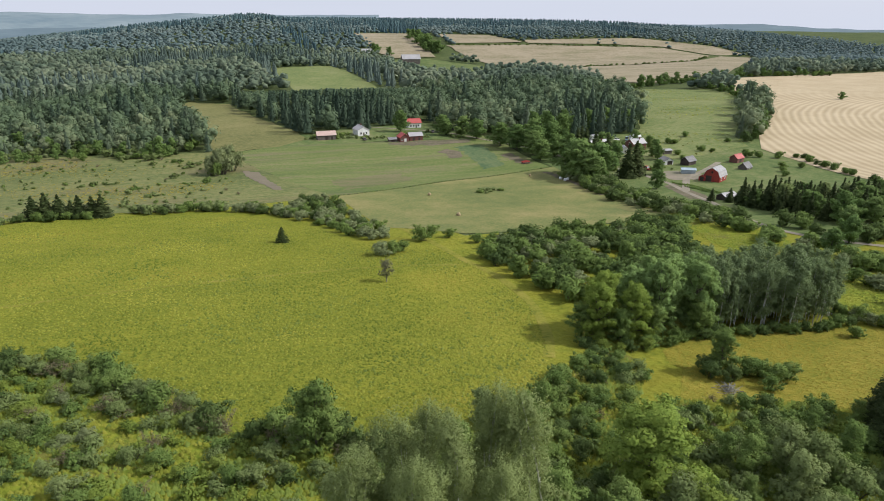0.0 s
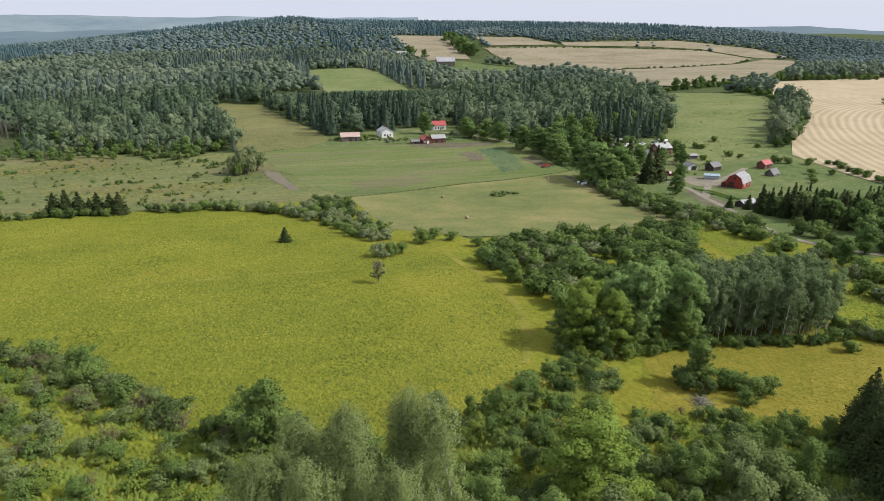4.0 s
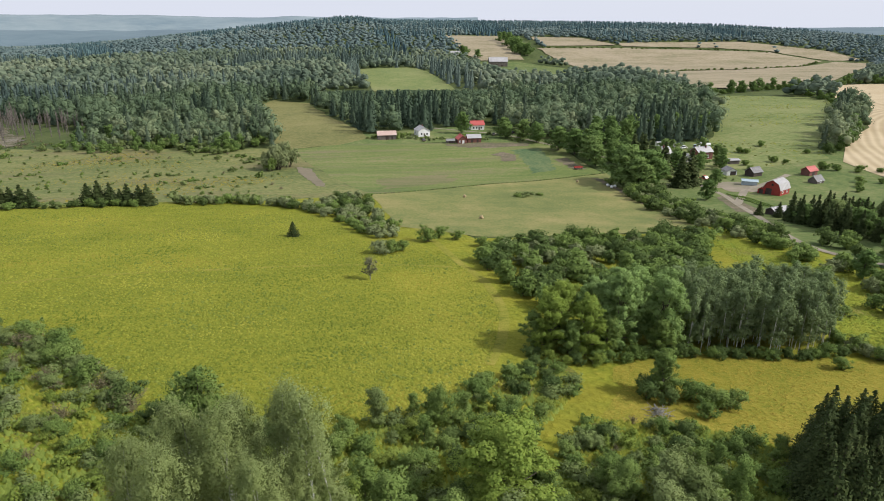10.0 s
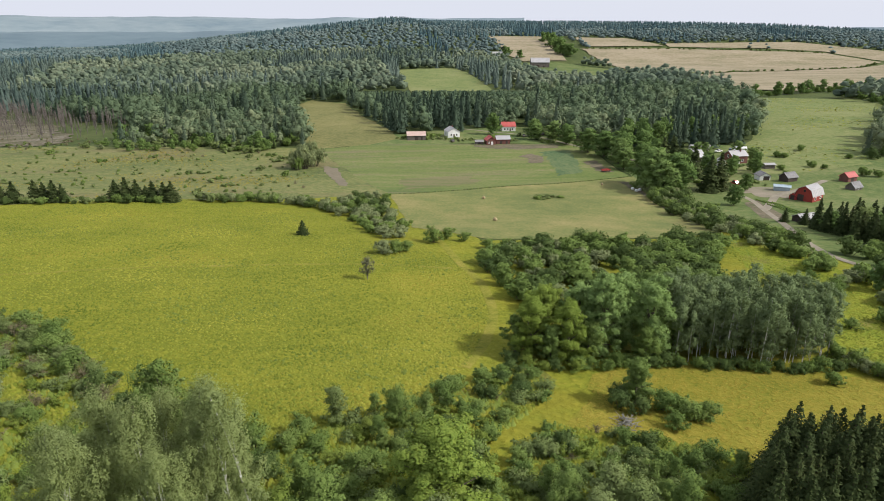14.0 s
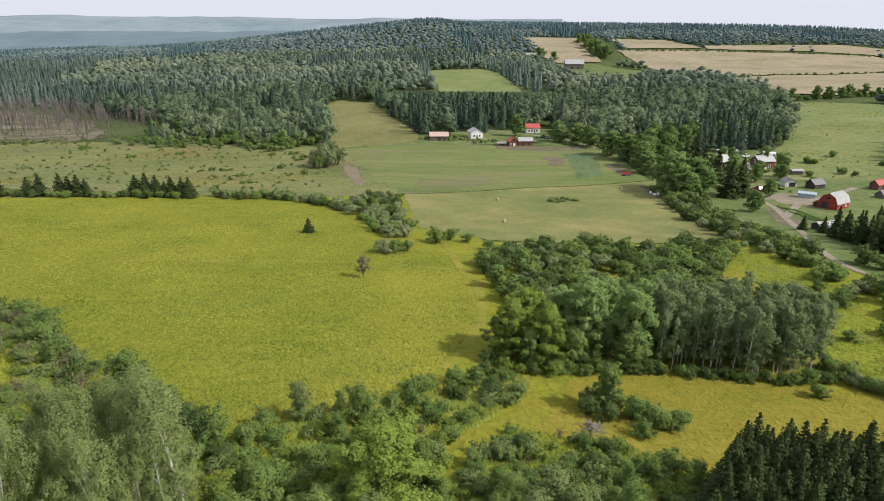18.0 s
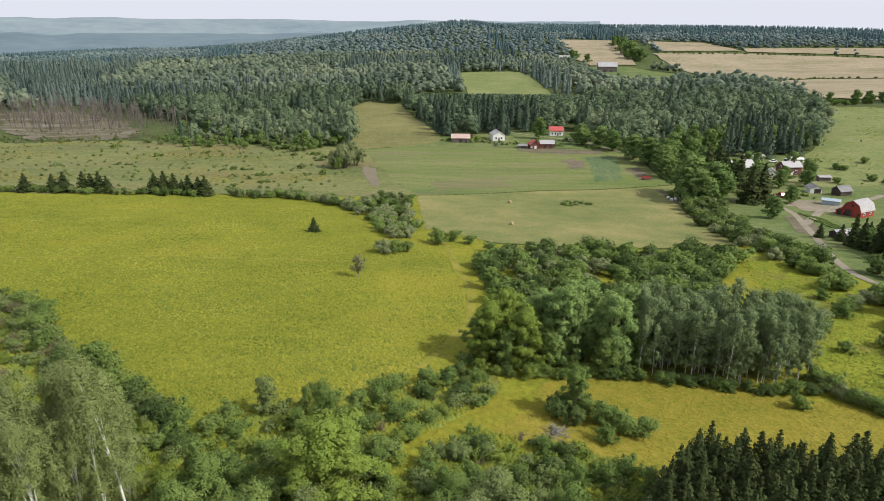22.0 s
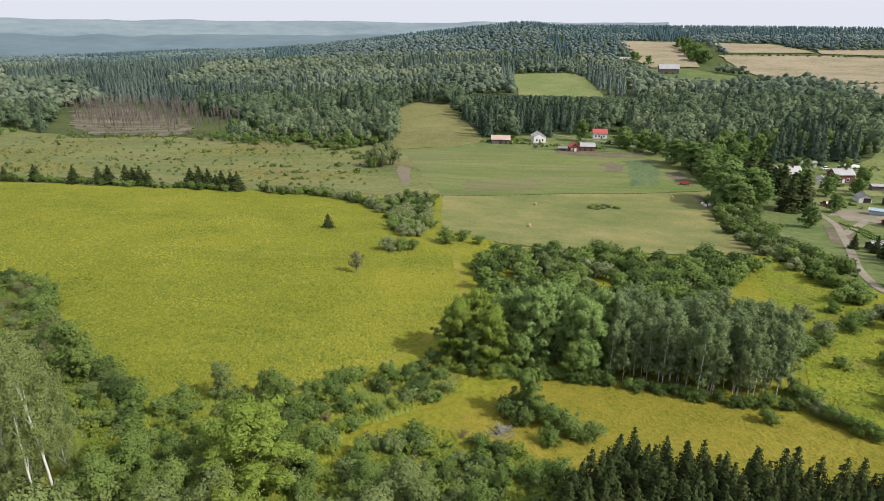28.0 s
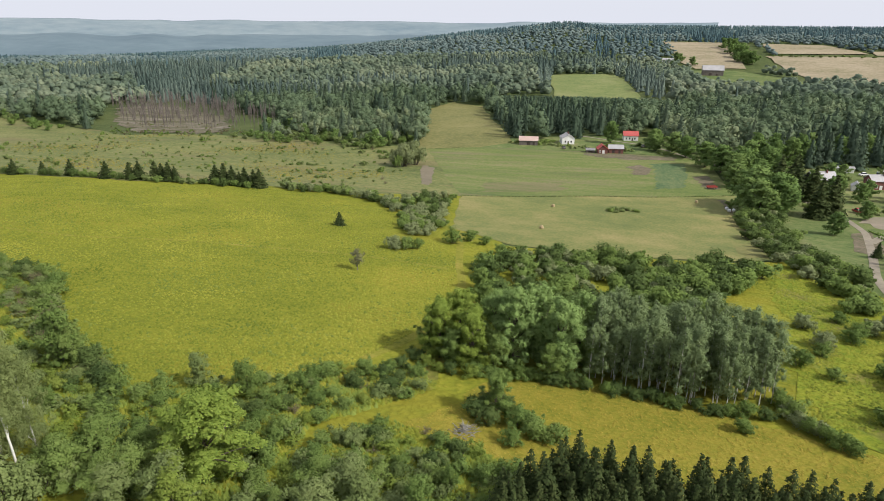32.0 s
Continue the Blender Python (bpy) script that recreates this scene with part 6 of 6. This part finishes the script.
vehicle("car", 195.5, 197.0, 20, W_WHITE, "white car parked beside the mobile home", "car")
vehicle("van", 201.5, 195.5, 55, W_BLUE, "pale blue van parked by the canopy", "van", 4.8, 2.0)
vehicle("pickup", 160.5, 121.0, 100, W_RED, "dark red pickup parked on the farm drive", "pickup", 5.0, 1.75)
vehicle("car", 98.1, 257.6, 75, W_GREY, "grey car parked on the grass behind the sheds", "car")
vehicle("car", 50.7, 246.5, 95, W_GREY, "dull grey car standing before the white cottage", "car", 4.2, 1.4)
vehicle("car", 112.5, 262.5, 30, W_DARK, "dark car parked under the lane trees", "car")

# red farm wagon and boards by the field corner
wagon = new("farm_wagon")
wagon.matrix_world = pose(115.5, 160.5, gz(115.5, 160.5) + 0.3, 0, 0, 15)
part("bed", (boxed(-2.2, 2.2, -0.9, 0.9, 0.7, 0.85), W_RED), wagon)
for y0 in (-0.9, 0.82):
    part("side_board", (boxed(-2.2, 2.2, y0, y0 + 0.08, 0.853, 1.35), W_RED), wagon)
for sx in (-1.5, 1.5):
    for sy in (-0.85, 0.85):
        part("wheel", (revolve([(0.3, -0.08), (0.42, -0.06), (0.42, 0.06), (0.3, 0.08)], 12), W_DARK), wagon, "black rubber wheel", pose(sx, sy, 0.40, 90))
tagged(wagon, "low red farm wagon at the field corner", "wagon")

# garden rows
for k in range(9):
    x0, y0 = 150.5 - k * 0.4 + (k % 3) * 1.8, 86.0 - k * 3.1
    bm = bmesh.new()
    for j in range(16):
        bmesh.ops.create_icosphere(bm, subdivisions=1, radius=0.34, matrix=Matrix.Translation(((j % 2) * 0.3 - 0.15 + random.uniform(-0.1, 0.1), j * 0.55 - 4.4, 0.3)))
    single("vegetable_row", bm, L_BROAD, x0 + 1.0, y0, 14, "row of leafy vegetables in the garden plot", "crop row", "vegetable rows", 0.1)
for x, y, s in ((64, 99, 0.8), (66, 101.5, 0.9), (68.5, 99.5, 0.75), (71, 102.5, 0.85), (73.5, 101, 0.7), (69, 104, 0.7), (66, 97.6, 0.6)):
    bulk(one(F_GSHRUB + F_SHRUB), x, y, s * 1.0, s * 0.55, None, "weeds")
grow_bulk("weeds", "weed_patch", "patch of uncut weeds left in the mown field")
line_of([(6, 106), (62, 130.5), (124, 147.5)], 1.2, mixed((1, F_TINY, 0.20)), "bank", 0.4, 0.9, bulk)
grow_bulk("bank", "field_bank", "low dark bank of uncut grass between two fields")
brush = bmesh.new()
for k in range(70):
    a, b = random.uniform(0, 6.28), random.uniform(0, 1.7)
    p = Vector((b * math.cos(a), b * math.sin(a), random.uniform(0.05, 0.9 - 0.35 * b)))
    d = Vector((random.uniform(-1, 1), random.uniform(-1, 1), random.uniform(-0.35, 0.35))).normalized()
    bmesh.ops.create_cone(brush, cap_ends=True, segments=5, radius1=0.05, radius2=0.02, depth=random.uniform(0.8, 1.8), matrix=Matrix.Translation(p) @ d.to_track_quat("Z", "Y").to_matrix().to_4x4())
single("brushwood", brush, B_GREY, 28.2, -72.0, 0, "heap of cut grey brushwood in the grass", "brushwood", "", 0.1)


# ---- standing growth of the meadows ----
def tufts(name, poly, count, mat, size, height, label, seed, clump=None, lie=1.1):
    """Upright weeds and grass tufts, in drifts."""
    rng = np.random.default_rng(seed)
    xs, ys = [p[0] for p in poly], [p[1] for p in poly]
    x, y = rng.uniform(min(xs), max(xs), count * 3), rng.uniform(min(ys), max(ys), count * 3)
    ok = inside(x, y, poly)
    if clump:
        f = np.sin(x * clump + 1.7 * np.sin(y * clump * 0.7)) + np.sin(y * clump * 1.9 + 1.1 * np.sin(x * clump * 1.3)) + rng.normal(0, 0.55, len(x))
        ok &= f > 0.55
    x, y = x[ok][:count], y[ok][:count]
    P = np.stack([x, y, ground_z(x, y) + height * rng.uniform(0.3, 1.0, len(x))], 1)
    N = np.stack([rng.normal(0, 0.5, len(x)), rng.normal(0, 0.5, len(x)), np.full(len(x), lie)], 1)
    v, f = sprays(rng, P, N, size, 1.4, 0.2, 3)
    up = np.tile(np.array((0.0, 0.0, 1.0)), (len(x), 1))
    tagged(new(name, mesh_of(name, v, f, mat, None, False, np.repeat(rounded(rng, face_normals(v, 3), up, 0.82), 3, axis=0))), label, "grass", "", "stuff")


def clumps(name, poly, count, mat, spread, height, label, seed, drift=None, sides=4, near=1.6, lean=(0, 0)):
    """Tufts that stand on the ground, each a small uneven mound drawn up to a tip; thicker on the near side, in drifts."""
    rng = np.random.default_rng(seed)
    xs, ys = [p[0] for p in poly], [p[1] for p in poly]
    x = rng.uniform(min(xs), max(xs), count * 4)
    y = min(ys) + (max(ys) - min(ys)) * rng.uniform(0, 1, count * 4) ** near
    ok = inside(x, y, poly)
    if drift:
        f = np.sin(x * drift + 1.7 * np.sin(y * drift * 0.7)) + np.sin(y * drift * 1.9 + 1.1 * np.sin(x * drift * 1.3)) + rng.normal(0, 0.6, len(x))
        ok &= f > 0.5
    x, y = x[ok][:count], y[ok][:count]
    n = len(x)
    size = rng.uniform(0.5, 1.4, (n, 1))
    base = np.stack([x, y, ground_z(x, y)], 1)
    w = rng.uniform(0, 6.28, (n, 1)) + np.arange(sides) * 2 * math.pi / sides + rng.normal(0, 0.25, (n, sides))
    out = np.stack([np.cos(w), np.sin(w), np.zeros_like(w)], 2)
    ring = base[:, None] + out * (spread * size * rng.uniform(0.6, 1.3, (n, sides)))[..., None]
    tip = base + np.array((lean[0], lean[1], height)) * size + rng.normal(0, 0.25 * spread, (n, 3)) * (1, 1, 0.3)
    V = np.concatenate([ring, tip[:, None]], 1).reshape(-1, 3)
    nn = np.concatenate([unit(out * 0.8 + (0, 0, 0.75)), np.tile(np.array((0.0, 0.0, 1.0)), (n, 1, 1))], 1).reshape(-1, 3)
    f = np.array([(k, (k + 1) % sides, sides) for k in range(sides)])
    F = (np.arange(n)[:, None, None] * (sides + 1) + f).reshape(-1, 3)
    tagged(new(name, mesh_of(name, V, F, mat, None, False, nn)), label, "grass", "", "stuff")


MEADOW = [(-160, 85), (-60, 88), (-12, 66), (-4, 24), (8, 24), (16.5, 10), (19, -8), (19, -30), (13, -47), (9, -57), (0, -66), (-16, -76), (-30, -65), (-43, -55), (-60, -36), (-120, -20), (-200, 60)]
clumps("meadow_growth", MEADOW, 60000, L_WEED, 0.30, 0.28, "tall yellow-green meadow grass and weeds", 1)
L_HERB = leaf_material("meadow_herbs", (0.105, 0.138, 0.026), (0.148, 0.184, 0.036), (0.205, 0.232, 0.046), 0.2, 0.0, False, 0.2)
clumps("meadow_weeds", MEADOW, 6000, L_HERB, 0.34, 0.30, "drifts of darker green weeds in the meadow", 2, 0.11)
for k, (plot, count) in enumerate(((SCRUB_L, 9000), (SCRUB_M, 4500), (SCRUB_R, 4500))):
    clumps("scrub_growth", plot, count, L_YELLOW, 0.40, 0.65, "leafy yellow-green weeds between the shrubs", 13 + k, 0.5, 5, 1.0)
    clumps("scrub_growth", plot, count, L_WEED, 0.34, 0.55, "rank grass and goldenrod between the shrubs", 3 + k, None, 4, 1.0)
L_STRAW = leaf_material("seeding_stalks", (0.20, 0.175, 0.026), (0.275, 0.225, 0.038), (0.35, 0.275, 0.062), 0.2, 0.0)
clumps("seeding_stalks", GOLD, 9000, L_STRAW, 0.20, 0.22, "dry golden seeding grass stalks", 6, None, 4, 1.0, (-0.12, 0.05))
tufts("pasture_tufts", [(-300, 100), (-60, 98), (-16, 110), (-40, 225), (-200, 275), (-300, 290)], 12000, L_STRAW, 0.6, 0.15, "dry tufts over the rough pasture", 7, 0.05)
tufts("pasture_tufts", PASTURE, 5000, L_WEED, 0.9, 0.3, "coarse tufts in the green pasture", 8, 0.04)
clumps("rough_growth", [(76, -58), (86, -18), (92, 15), (104, 30), (104, -6), (110, -26), (98, -60)], 5000, L_WEED, 0.36, 0.35, "rank green growth below the lane", 9, None, 4, 1.2)
